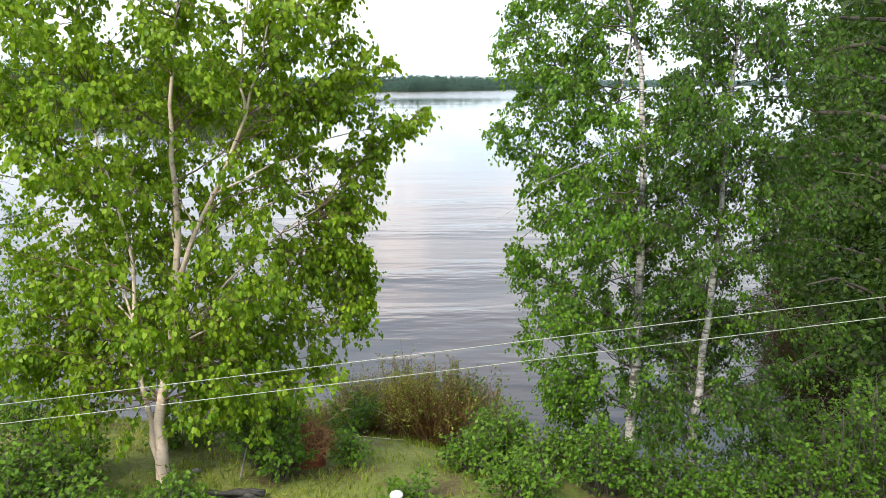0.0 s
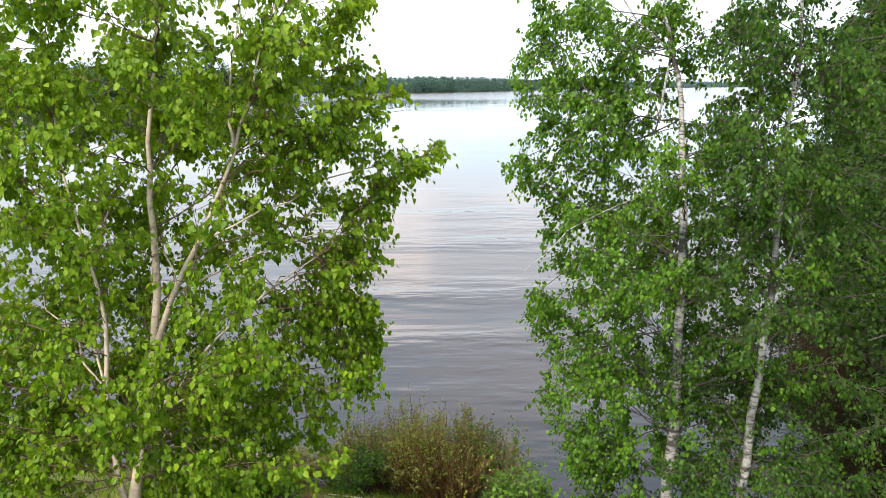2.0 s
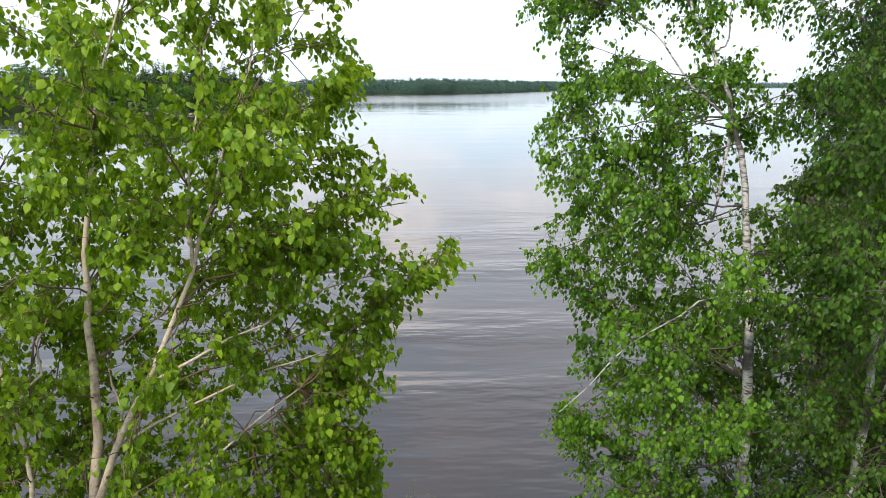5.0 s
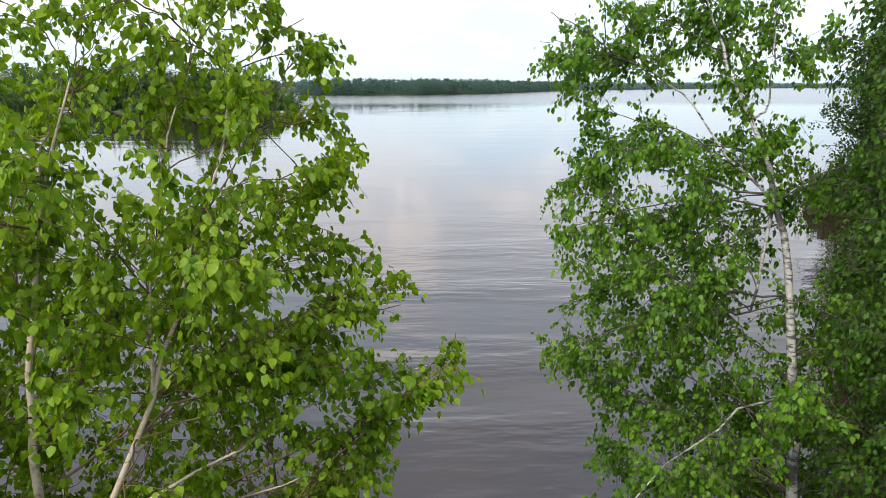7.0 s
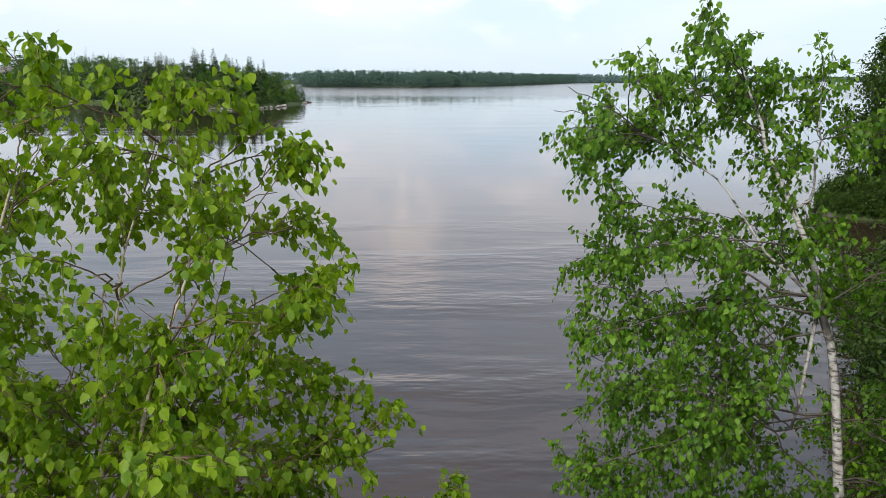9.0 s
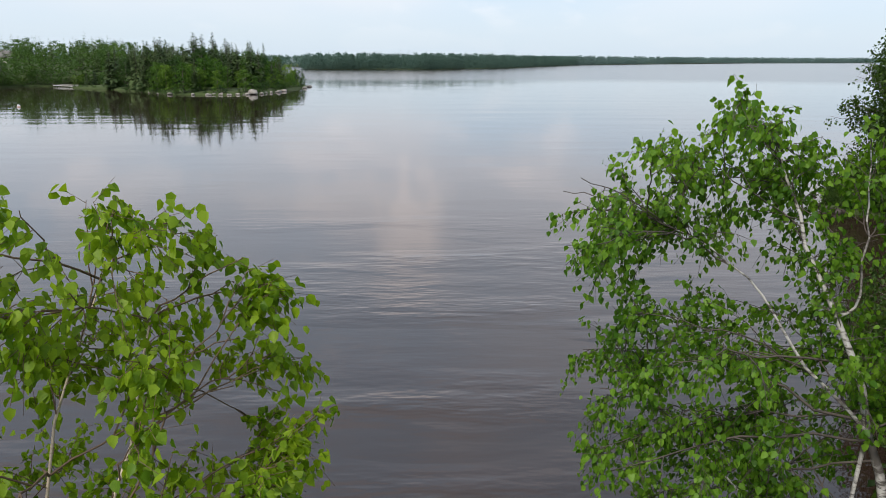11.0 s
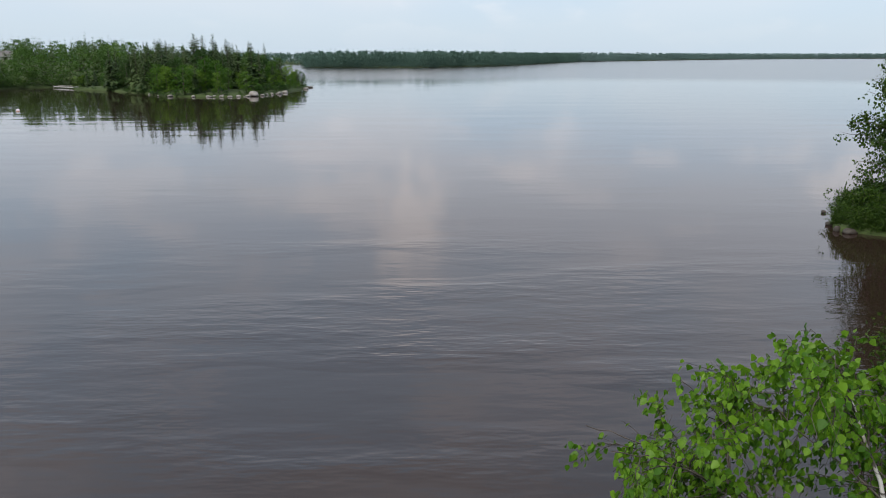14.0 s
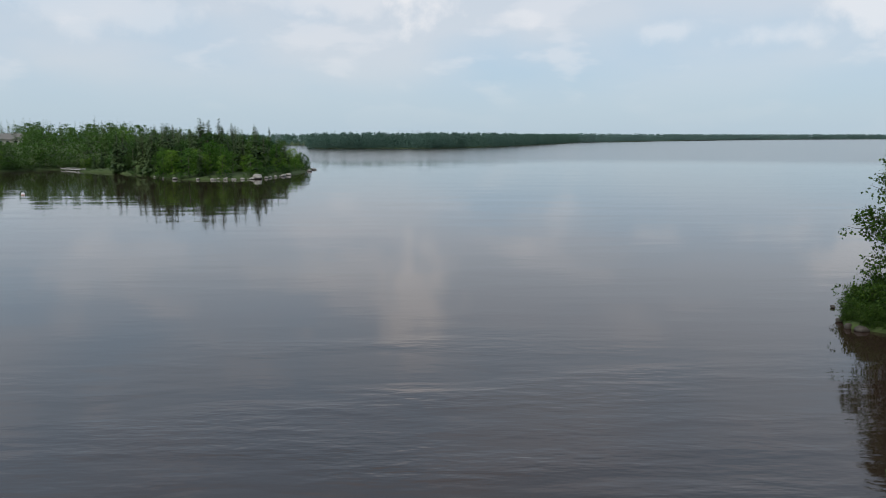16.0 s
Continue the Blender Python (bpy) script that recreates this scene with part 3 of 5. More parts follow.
def ground_height(x, y):
    """Metres above the lake: a grassy bank that falls to the water, and the lake's bed beyond."""
    slope = (shore(x + 0.5) - shore(x - 0.5))
    inland = (shore(x) - y) / math.sqrt(1 + slope * slope)
    low = 1.0 if x < 4 else max(0.22, 1.0 - (x - 4) * 0.15)
    if inland < 0:
        return max(-2.6, 0.22 * inland)
    rise = float(np.interp(inland, (0, 0.7, 1.6, 2.4, 3.3, 5.0, 8, 30, 400), (0, 0.22, 0.75, 1.25, 1.68, 2.05, 2.2, 2.8, 9.0)))
    rough = 0.07 * noise.noise(Vector((x * 0.7, y * 0.7, 0))) + 0.03 * noise.noise(Vector((x * 2.3, y * 2.3, 4)))
    return rise * low + rough * min(1.0, inland)


def spaced(lo, hi, step, far):
    middle = list(np.arange(lo, hi + 1e-6, step))
    out, s = [], step
    a, b = lo, hi
    while b < far:
        s *= 1.22
        a, b = a - s, b + s
        out.append((a, b))
    return [p[0] for p in reversed(out)] + middle + [p[1] for p in out]


def make_ground():
    xs, ys = spaced(-12, 14, 0.28, 4200), spaced(-2, 18, 0.28, 4200)
    verts = [(x, y, ground_height(x, y)) for y in ys for x in xs]
    n = len(xs)
    faces = [(j * n + i, j * n + i + 1, (j + 1) * n + i + 1, (j + 1) * n + i) for j in range(len(ys) - 1) for i in range(n - 1)]
    tagged(new("ground", mesh("ground", verts, faces, M["soil"], True)), "grassy earth bank sloping down to the lake", "ground", kind="structure")
    s = 4200
    tagged(new("water", mesh("water", [(-s, -s, 0), (s, -s, 0), (s, s, 0), (-s, s, 0)], [(0, 1, 2, 3)], M["water"])),
           "calm brown lake water with low ripples mirroring the cloudy sky", "lake", kind="structure")


make_ground()


def edge_points(outline):
    rng = np.random.default_rng(len(outline))
    pts = []
    for a, b in zip(outline, outline[1:] + outline[:1]):
        for s in np.linspace(0, 1, 9)[:-1]:
            pts.append(np.array(a) * (1 - s) + np.array(b) * s + rng.normal(0, 0.012, 2) * np.linalg.norm(np.subtract(b, a)))
    return np.array(pts)


def land(name, outline, height, label, mat, steps):
    """Land that rises from the lake inside an outline. Returns its height at a place."""
    pts = edge_points(outline)
    n, mid = len(pts), pts.mean(0)
    verts, faces = [], []
    for scale, z in steps:
        verts += [(*(mid + (p - mid) * scale), z * height if z > 0 else z) for p in pts]
    for k in range(len(steps) - 1):
        faces += [(k * n + i, k * n + (i + 1) % n, (k + 1) * n + (i + 1) % n, (k + 1) * n + i) for i in range(n)]
    verts.append((*mid, height * steps[-1][1]))
    faces += [((len(steps) - 1) * n + i, (len(steps) - 1) * n + (i + 1) % n, len(verts) - 1) for i in range(n)]
    tagged(new(name, mesh(name, verts, faces, mat, True)), label, "ground", kind="structure")
    bearing, away = np.arctan2(*(pts - mid).T[::-1]), np.linalg.norm(pts - mid, axis=1)
    order = np.argsort(bearing)
    scales, levels = [p[0] for p in steps][::-1], [max(p[1] * height, -0.6) for p in steps][::-1]

    def level(x, y):
        d = np.array([x, y]) - mid
        rim = np.interp(math.atan2(d[1], d[0]), bearing[order], away[order], period=2 * math.pi)
        return float(np.interp(np.linalg.norm(d) / rim, [0] + scales, [levels[0]] + levels))

    return level


ISLAND = [(-49, 284), (-47.5, 262), (-48.5, 240), (-52, 219), (-60, 213.5), (-74, 215), (-90, 233), (-110, 253), (-128, 266), (-126, 274), (-100, 292), (-70, 300)]
LOW = ((1.0, -0.6), (0.985, 0.2), (0.93, 0.6), (0.7, 1.0))
island_level = land("island_ground", ISLAND, 1.3, "low wooded island ground with a reedy edge", M["forest_floor"], LOW)
MAINLAND = [(-108, 292), (-134, 288), (-150, 276), (-153, 262), (-175, 262), (-260, 275), (-420, 330), (-520, 480), (-420, 640), (-220, 620), (-110, 420)]
mainland_level = land("mainland_ground", MAINLAND, 8.0, "wooded mainland shore rising to a low hill", M["forest_floor"], ((1.0, -0.6), (0.99, 0.06), (0.9, 0.35), (0.65, 0.95), (0.4, 1.0)))
FAR_SHORE = [(-148, 820), (-136, 775), (-118, 748), (-20, 740), (60, 860), (150, 1130), (250, 1440), (300, 1600), (-60, 1600), (-140, 1000)]
far_level = land("far_shore_ground", FAR_SHORE, 1.2, "wooded far shore of the lake", M["forest_floor"], LOW)
FAR_RIGHT = [(235, 1430), (420, 1750), (800, 2300), (1150, 2600), (1700, 2850), (2600, 3000), (2600, 3500), (800, 3500), (100, 2600)]
distant_level = land("distant_shore_ground", FAR_RIGHT, 0.6, "distant low wooded shore on the horizon", M["forest_floor"], LOW)
FAR_LEFT = [(-1100, 1040), (-320, 1050), (-110, 1080), (-80, 1300), (-200, 1800), (-1300, 1800)]
hill_level = land("far_left_shore_ground", FAR_LEFT, 3.0, "distant wooded hill beyond the island", M["forest_floor"], LOW)

POINT = [(25.0, 52.3), (25.5, 54.0), (27.6, 57.4), (32, 60.5), (40, 62), (44, 56), (36, 49), (30.5, 49.6), (26.8, 50.9)]
point_level = land("point_ground", POINT, 0.55, "low bushy point reaching out into the lake", M["forest_floor"], ((1.0, -0.6), (0.985, 0.25), (0.93, 0.6), (0.7, 1.0)))

# ---------------------------------------------------------------- the birches on the bank


def lime_birch():
    """The broad light-green birch: several tan stems from one crooked foot."""
    edge = ((2.9, 3.2, 3.4, 4.2, 4.6, 5.05, 5.57, 5.85, 6.1, 6.2, 6.66, 6.8, 7.0, 7.35, 7.55, 7.8, 8.1, 8.36, 8.62, 8.9, 9.1),
            (-1.3, -1.15, -0.73, -0.74, -0.78, -0.65, -0.58, -0.3, 0.0, 0.02, -0.38, -0.36, -0.70, -1.10, -0.76, -0.75, -1.05, -0.95, -0.95, -1.5, -1.65))
    t = Tree(11, 0.063, 0.85, 0.90, edge, 1, -0.26)
    rng = t.rng
    foot = np.array([-2.98, 7.15, 1.95])
    main, _ = t.stem([foot, (-2.97, 7.15, 2.4), (-3.03, 7.2, 3.0), (-2.9, 7.45, 3.6), (-2.82, 7.68, 4.3), (-2.84, 7.85, 5.04), (-2.88, 7.92, 5.7), (-2.86, 8.0, 6.3), (-2.80, 8.1, 7.1), (-2.72, 8.25, 7.7), (-2.62, 8.55, 8.3)], 0.090, 0.006, 24)
    right, _ = t.stem([main[9], (-2.67, 7.7, 4.82), (-2.42, 7.7, 5.23), (-2.16, 7.78, 5.85), (-1.94, 7.9, 6.33), (-1.85, 8.0, 6.8), (-1.76, 8.12, 7.22), (-1.55, 8.4, 7.8), (-1.6, 8.75, 8.25)], 0.037, 0.005, 16)
    left, _ = t.stem([(-3.01, 7.18, 1.97), (-3.07, 7.2, 2.5), (-3.14, 7.26, 3.0), (-3.3, 7.42, 3.8), (-3.26, 7.6, 4.45), (-3.45, 7.8, 5.2), (-3.8, 8.0, 6.2), (-3.9, 8.3, 7.8)], 0.055, 0.005, 18)
    middle, _ = t.stem([right[7], (-2.09, 8.05, 6.5), (-2.07, 8.12, 6.84), (-2.0, 8.3, 7.55), (-1.98, 8.5, 8.0), (-1.85, 8.8, 8.45)], 0.020, 0.004, 12)
    low, _ = t.stem([main[7], (-2.68, 7.5, 3.85), (-2.49, 7.52, 4.05), (-2.2, 7.62, 4.45), (-1.75, 7.9, 4.85), (-1.3, 8.2, 5.1)], 0.032, 0.006, 12)
    # boughs that mark the outline over the water
    for start, tip, r in ((right[4], (-0.02, 8.80, 6.10), 0.026), (right[2], (-0.50, 8.65, 5.48), 0.026), (right[8], (-0.90, 8.45, 7.70), 0.018),
                          (right[11], (-1.05, 8.75, 8.33), 0.014), (middle[10], (-1.85, 8.94, 8.72), 0.010), (right[13], (-1.05, 8.8, 8.42), 0.010), (low[9], (-0.75, 8.4, 5.05), 0.014), (low[7], (-0.9, 8.3, 4.6), 0.014), (middle[7], (-1.15, 8.6, 7.95), 0.012), (right[6], (-0.42, 8.5, 6.62), 0.020),
                          (main[7], (-0.72, 8.5, 4.35), 0.028), (main[6], (-0.78, 8.5, 3.55), 0.026), (main[5], (-1.20, 8.4, 2.95), 0.022),
                          (right[9], (-0.78, 8.6, 7.65), 0.016), (main[21], (-2.45, 8.85, 8.72), 0.010), (right[13], (-1.1, 8.9, 7.9), 0.012), (main[9], (-0.62, 8.5, 5.0), 0.022), (main[8], (-0.66, 8.4, 4.6), 0.022), (right[3], (-0.50, 8.5, 5.75), 0.020), (main[7], (-0.72, 8.3, 3.95), 0.022)):
        t.limb(np.array(start), np.array(tip), r, 0.10)
    # leafy boughs that hang before the stems
    for start, tip in ((main[7], (-3.2, 6.7, 3.8)), (main[7], (-2.55, 6.7, 3.8)), (main[7], (-2.85, 6.5, 4.1)), (main[7], (-3.4, 6.6, 3.8)), (main[12], (-3.0, 6.8, 5.5)), (main[9], (-2.5, 6.7, 4.3)), (right[4], (-2.2, 6.8, 5.0)), (main[17], (-2.7, 7.1, 7.0)), (right[6], (-1.9, 7.0, 5.8)), (left[9], (-3.3, 6.7, 4.5)), (main[8], (-2.7, 6.6, 4.35)), (main[7], (-3.6, 6.7, 3.6)), (main[6], (-2.3, 6.8, 3.35)), (left[6], (-3.9, 6.9, 3.2)), (main[6], (-2.0, 7.0, 3.1)), (left[7], (-4.3, 7.2, 3.5)), (left[15], (-3.6, 7.9, 8.0)), (left[16], (-4.2, 8.2, 7.9)), (main[20], (-3.2, 8.1, 8.4)), (middle[4], (-2.2, 7.6, 7.3)), (right[9], (-1.6, 7.6, 6.9)), (right[7], (-2.2, 7.2, 6.5))):
        t.limb(np.array(start), np.array(tip), 0.014, 0.14)
    # the rest of the crown, all round
    t.fill([main[5:], right, left[6:], middle, low], 172, ((2.6, 5.0, 7.5, 9.0), (-2.95, -3.05, -2.95, -2.5), (7.7, 8.1, 8.3, 8.6)), ((2.75, 3.3, 4.2, 5.5, 7.0, 8.0, 8.9), (1.7, 2.3, 2.5, 2.5, 2.4, 2.0, 0.9)),
           edge, 1, 0.85, 0.45, 0.75)
    t.skirt([main[6:], right, middle, low], ((3.0, 9.0), (8.5, 8.8)), 0.30)
    t.dress_tops([main, right, left, middle], 0.4)
    return t.build("birch_tree", "broad light-green birch with crooked tan stems on the grassy bank", M["tan_bark"], M["twig"], M["lime_leaf"], 300,
                   trunk_label="crooked tan trunk with peeling bark")


def white_birch(name, seed, stem_points, r0, forks, marks, count, reach_at, limit, single, label, density=1.0, gaps=-0.24, depth=None, leaf="birch_leaf"):
    t = Tree(seed, 0.051, 0.95, density, limit, -1, gaps)
    rng = t.rng
    main, radii = t.stem(stem_points, r0, 0.006, 24)
    stems = [main]
    for at, points, r in forks:
        stems.append(t.stem([main[at], *points], r, 0.004, 14)[0])
    for which, at, tip, r in marks:
        q, d = along(stems[which], at)
        t.limb(q, np.array(tip), r, 0.14)
    t.fill(stems, count, (main[:, 2], main[:, 0], main[:, 1]), reach_at, limit, -1, 1.0, 0.62, 0.88)
    if depth:
        t.skirt(stems, depth, 0.24, 0.011)
    t.dress_tops(stems, 0.35)
    return t.build(name, label, M["white_bark"], M["dark_twig"], M[leaf], single, None, LEAF if single else SPRIG, LEAF_TRIS if single else SPRIG_TRIS, trunk_label="white trunk with dark level marks")


lime_birch()
white_birch("birch_tree", 23, [(2.62, 8.45, 1.45), (2.68, 8.55, 2.6), (2.70, 8.65, 3.92), (2.75, 8.85, 5.3), (2.77, 9.12, 6.0), (2.76, 9.4, 6.95), (2.66, 9.62, 7.5), (2.47, 9.95, 8.1), (2.38, 10.25, 8.6), (2.34, 10.5, 8.95)],
            0.085, [(17, [(2.75, 9.9, 8.0), (2.82, 10.1, 8.6), (2.87, 10.25, 8.95)], 0.013), (14, [(2.3, 9.75, 7.6), (2.08, 10.02, 8.07), (1.68, 10.18, 8.34), (1.4, 10.4, 8.45)], 0.015), (14, [(2.5, 9.3, 6.15), (2.27, 9.46, 6.3), (1.97, 9.9, 6.63), (1.62, 10.1, 7.0), (1.3, 10.3, 7.25)], 0.016)],
            [(2, 0.85, (1.0, 10.80, 8.40), 0.013), (2, 0.6, (1.22, 10.65, 8.48), 0.013), (0, 0.62, (1.08, 10.88, 7.22), 0.022), (0, 0.40, (0.82, 7.85, 5.03), 0.024),
             (0, 0.85, (1.66, 10.80, 8.85), 0.012), (0, 0.96, (2.33, 10.60, 9.0), 0.010), (0, 0.50, (0.80, 9.2, 5.95), 0.022), (0, 0.60, (0.98, 9.3, 7.05), 0.020),
             (0, 0.68, (1.30, 9.6, 7.60), 0.018), (0, 0.34, (0.95, 9.0, 4.40), 0.022), (0, 0.24, (1.15, 9.0, 3.20), 0.020), (0, 0.14, (1.60, 9.2, 1.95), 0.018), (0, 0.58, (1.45, 10.4, 5.85), 0.018),
             (0, 0.62, (1.40, 10.6, 6.6), 0.016), (0, 0.5, (1.42, 10.3, 5.2), 0.018)],
            134, ((1.7, 3.0, 5.0, 6.5, 8.0, 9.2), (0.8, 1.45, 1.7, 1.5, 1.25, 0.55)), ((1.5, 2.4, 3.0, 3.7, 4.16, 4.4, 4.6, 4.9, 5.1, 5.37, 5.62, 5.9, 6.4, 6.55, 7.1, 7.4, 7.7, 8.0, 8.45, 8.8, 9.0, 9.3, 9.5), (1.9, 1.6, 1.2, 1.3, 1.02, 1.05, 1.5, 1.35, 1.2, 1.42, 0.9, 0.81, 1.22, 1.0, 0.94, 1.0, 1.22, 1.02, 0.82, 0.78, 1.2, 1.6, 2.0)), 300,
            "slender white birch with green leaves at the water's edge", 1.15, -0.29, ((2.0, 4.5, 7.0, 9.3), (9.4, 9.6, 9.9, 10.1)))
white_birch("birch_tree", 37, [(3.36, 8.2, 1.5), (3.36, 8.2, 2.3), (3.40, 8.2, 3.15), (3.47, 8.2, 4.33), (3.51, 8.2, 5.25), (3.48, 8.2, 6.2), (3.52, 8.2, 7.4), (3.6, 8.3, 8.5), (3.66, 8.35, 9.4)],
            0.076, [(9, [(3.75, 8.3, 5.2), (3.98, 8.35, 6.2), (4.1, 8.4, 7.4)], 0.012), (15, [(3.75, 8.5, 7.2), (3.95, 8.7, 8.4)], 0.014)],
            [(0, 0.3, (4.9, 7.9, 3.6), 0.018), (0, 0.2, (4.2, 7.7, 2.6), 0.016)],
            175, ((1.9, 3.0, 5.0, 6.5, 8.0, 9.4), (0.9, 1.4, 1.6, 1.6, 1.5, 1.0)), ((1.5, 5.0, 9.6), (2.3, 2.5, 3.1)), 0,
            "leaning white birch with shade-dark green leaves at the water's edge", 1.1, -0.28, None, "shaded_leaf")
white_birch("birch_tree", 41, [(-6.6, 9.6, 1.8), (-6.5, 9.6, 3.5), (-6.45, 9.7, 5.5), (-6.3, 9.8, 7.5), (-6.2, 9.9, 9.4)],
            0.07, [(8, [(-6.0, 9.5, 5.4), (-5.8, 9.5, 7.2)], 0.03)], [],
            55, ((1.5, 3.0, 5.0, 6.5, 8.0, 9.6), (0.8, 1.2, 1.4, 1.2, 0.9, 0.4)), ((1.5, 9.6), (-9.0, -9.0)), 0,
            "slender white birch beside the broad one on the bank", 0.8)

# ---------------------------------------------------------------- shrubs and bank growth


def shrub(name, label, seed, at, height, width, stems, leaf_mat, twig_mat, leaf=0.055, per_stem=26, droop=0.35, group=""):
    """Many stems that fan from one foot, with leaves along their upper parts."""
    rng = np.random.default_rng(seed)
    base = np.array([at[0], at[1], ground_height(*at) - 0.04])
    root = thing(name, label, "shrub", group, at=tuple(base))
    wood, places, ways, sizes = Bits(), [], [], []
    for k in range(stems):
        turn, out = rng.uniform(0, 2 * math.pi), rng.uniform(0.1, 1.0) ** 0.7
        foot = np.array([math.cos(turn), math.sin(turn), 0]) * width * 0.18 * rng.uniform(0, 1)
        tip = np.array([math.cos(turn) * width * 0.5 * out, math.sin(turn) * width * 0.5 * out, height * (1.05 - 0.45 * out**2) * rng.uniform(0.72, 1.08)])
        p = bow(foot, tip, 0.12 * height, rng, 6, 0.05)
        wood.tube(p, np.linspace(0.011, 0.003, 6), 3)
        for _ in range(per_stem // 5):
            q, d = along(p, rng.uniform(0.35, 1.0))
            w = unit(d + rng.normal(0, 0.7, 3))
            twig = bow(q, q + w * rng.uniform(0.1, 0.3), 0.02, rng, 3)
            wood.tube(twig[::2], (0.003, 0.0015), 3)
            for _ in range(5):
                a, b = along(twig, rng.uniform(0.1, 1))
                places.append(a + rng.normal(0, 0.02, 3))
                ways.append(0.6 * b + rng.normal(0, 0.45, 3) + np.array([0, 0, -droop]))
                sizes.append(leaf * rng.uniform(0.6, 1.25))
    child("stem", wood.mesh("stem", twig_mat), root)["kind"] = "stuff"
    v, f = leaf_arrays(places, ways, sizes, rng, SPRIG, SPRIG_TRIS)
    child("foliage", fast_mesh("foliage", v, f, leaf_mat, True), root)["kind"] = "stuff"
    return root


GREEN = "leafy green shrub growing on the bank"
for k, (x, y, h, w, n) in enumerate(((-5.4, 6.9, 1.0, 1.7, 46), (-4.5, 6.3, 0.95, 1.6, 46), (-3.95, 6.3, 0.7, 1.3, 44), (-2.5, 6.2, 0.5, 1.1, 26), (-1.95, 7.7, 0.95, 0.95, 36), (-1.2, 10.4, 0.7, 0.9, 24),
                                     (0.95, 8.7, 0.85, 1.0, 40), (1.5, 8.2, 0.55, 0.9, 34), (1.1, 9.6, 0.8, 0.8, 26), (0.5, 8.0, 0.45, 0.7, 22), (2.1, 7.6, 0.75, 0.9, 36), (2.9, 7.2, 0.5, 1.2, 40), (3.7, 7.2, 0.55, 1.3, 42),
                                     (4.5, 7.2, 0.9, 1.4, 46), (5.2, 7.6, 1.7, 1.7, 60), (6.0, 8.4, 2.2, 1.9, 64), (6.9, 9.3, 2.2, 1.9, 60), (4.8, 9.0, 1.9, 1.6, 54), (-5.2, 8.6, 0.6, 1.2, 26), (-6.8, 7.8, 0.9, 1.6, 34), (-3.3, 8.9, 0.5, 1.0, 24), (-0.2, 6.7, 0.3, 0.6, 16), (1.1, 7.1, 0.5, 0.9, 30), (-1.72, 7.35, 0.5, 0.7, 26), (-4.15, 7.45, 0.45, 0.8, 26), (-1.0, 7.9, 0.35, 0.4, 14), (-6.3, 6.6, 0.9, 1.5, 36), (7.8, 9.7, 1.5, 1.7, 44), (-4.9, 6.0, 0.9, 1.4, 50), (-4.2, 6.75, 0.6, 1.1, 40), (-3.35, 6.05, 0.45, 0.9, 34), (-5.8, 6.1, 1.1, 1.5, 50), (-2.75, 6.45, 0.35, 0.7, 26), (-2.2, 8.3, 0.8, 0.9, 36))):
    shrub("shrub", GREEN, 100 + k, (x, y), h, w, n, M["shrub_leaf"] if x < 1.8 else M["deep_shrub_leaf"], M["dark_twig"], 0.06, 45, group="shrubs on the bank")
for k, (x, y, h, w) in enumerate(((-1.2, 11.4, 1.25, 1.3), (-0.5, 11.3, 1.55, 1.5), (0.2, 11.0, 1.6, 1.5), (0.75, 10.6, 1.4, 1.3), (0.1, 10.1, 1.15, 1.4), (0.55, 11.6, 1.35, 1.3), (-0.3, 10.6, 1.2, 1.1), (-1.7, 12.1, 0.8, 1.0), (-0.9, 12.1, 0.9, 1.2), (-2.4, 11.8, 0.7, 1.0), (-3.4, 11.9, 0.7, 1.1))):
    leafy = M["shrub_leaf"] if k in (3, 5, 8) else M["gale_leaf"]
    shrub("sweet_gale_bush", "twiggy bush with yellow-green leaves by the water" if k in (3, 5, 8) else "twiggy brown bush with sparse yellow-green leaves by the water",
          200 + k, (x, y), h, w, 95 if k % 3 else 130, leafy, M["dead"] if k in (2, 4, 6) else M["grey_twig"], 0.042 if k in (3, 5, 8) else 0.038, 12 if k == 4 else 30, 0.0, "brown bushes by the water")


def grass():
    rng = np.random.default_rng(5)
    n = 60000
    x, y = rng.uniform(-9, 7, n), rng.uniform(4.6, 12.2, n)
    keep = np.array([noise.noise(Vector((a * 0.9, b * 0.9, 9))) > rng.uniform(-0.3, 0.3) and b < shore(a) - 0.3 for a, b in zip(x, y)])
    x, y = x[keep], y[keep]
    places = np.array([(a, b, ground_height(a, b) - 0.01) for a, b in zip(x, y)])
    ways = rng.normal(0, 0.45, places.shape) + np.array([0, 0, 1.0])
    blade = np.array([(-.05, 0, 0), (.05, 0, 0), (-.035, .55, .02), (.035, .55, .02), (0, 1.0, -.12)])
    v, f = leaf_arrays(places, ways, rng.uniform(0.05, 0.15, len(places)), rng, blade, np.array([(0, 1, 3), (0, 3, 2), (2, 3, 4)]), 2.0)
    tagged(new("grass", fast_mesh("grass", v, f, M["grass"])), "short tufted grass, green and straw-coloured, on the bank", "grass", kind="stuff")


grass()

# ---------------------------------------------------------------- trees along the shore to the point


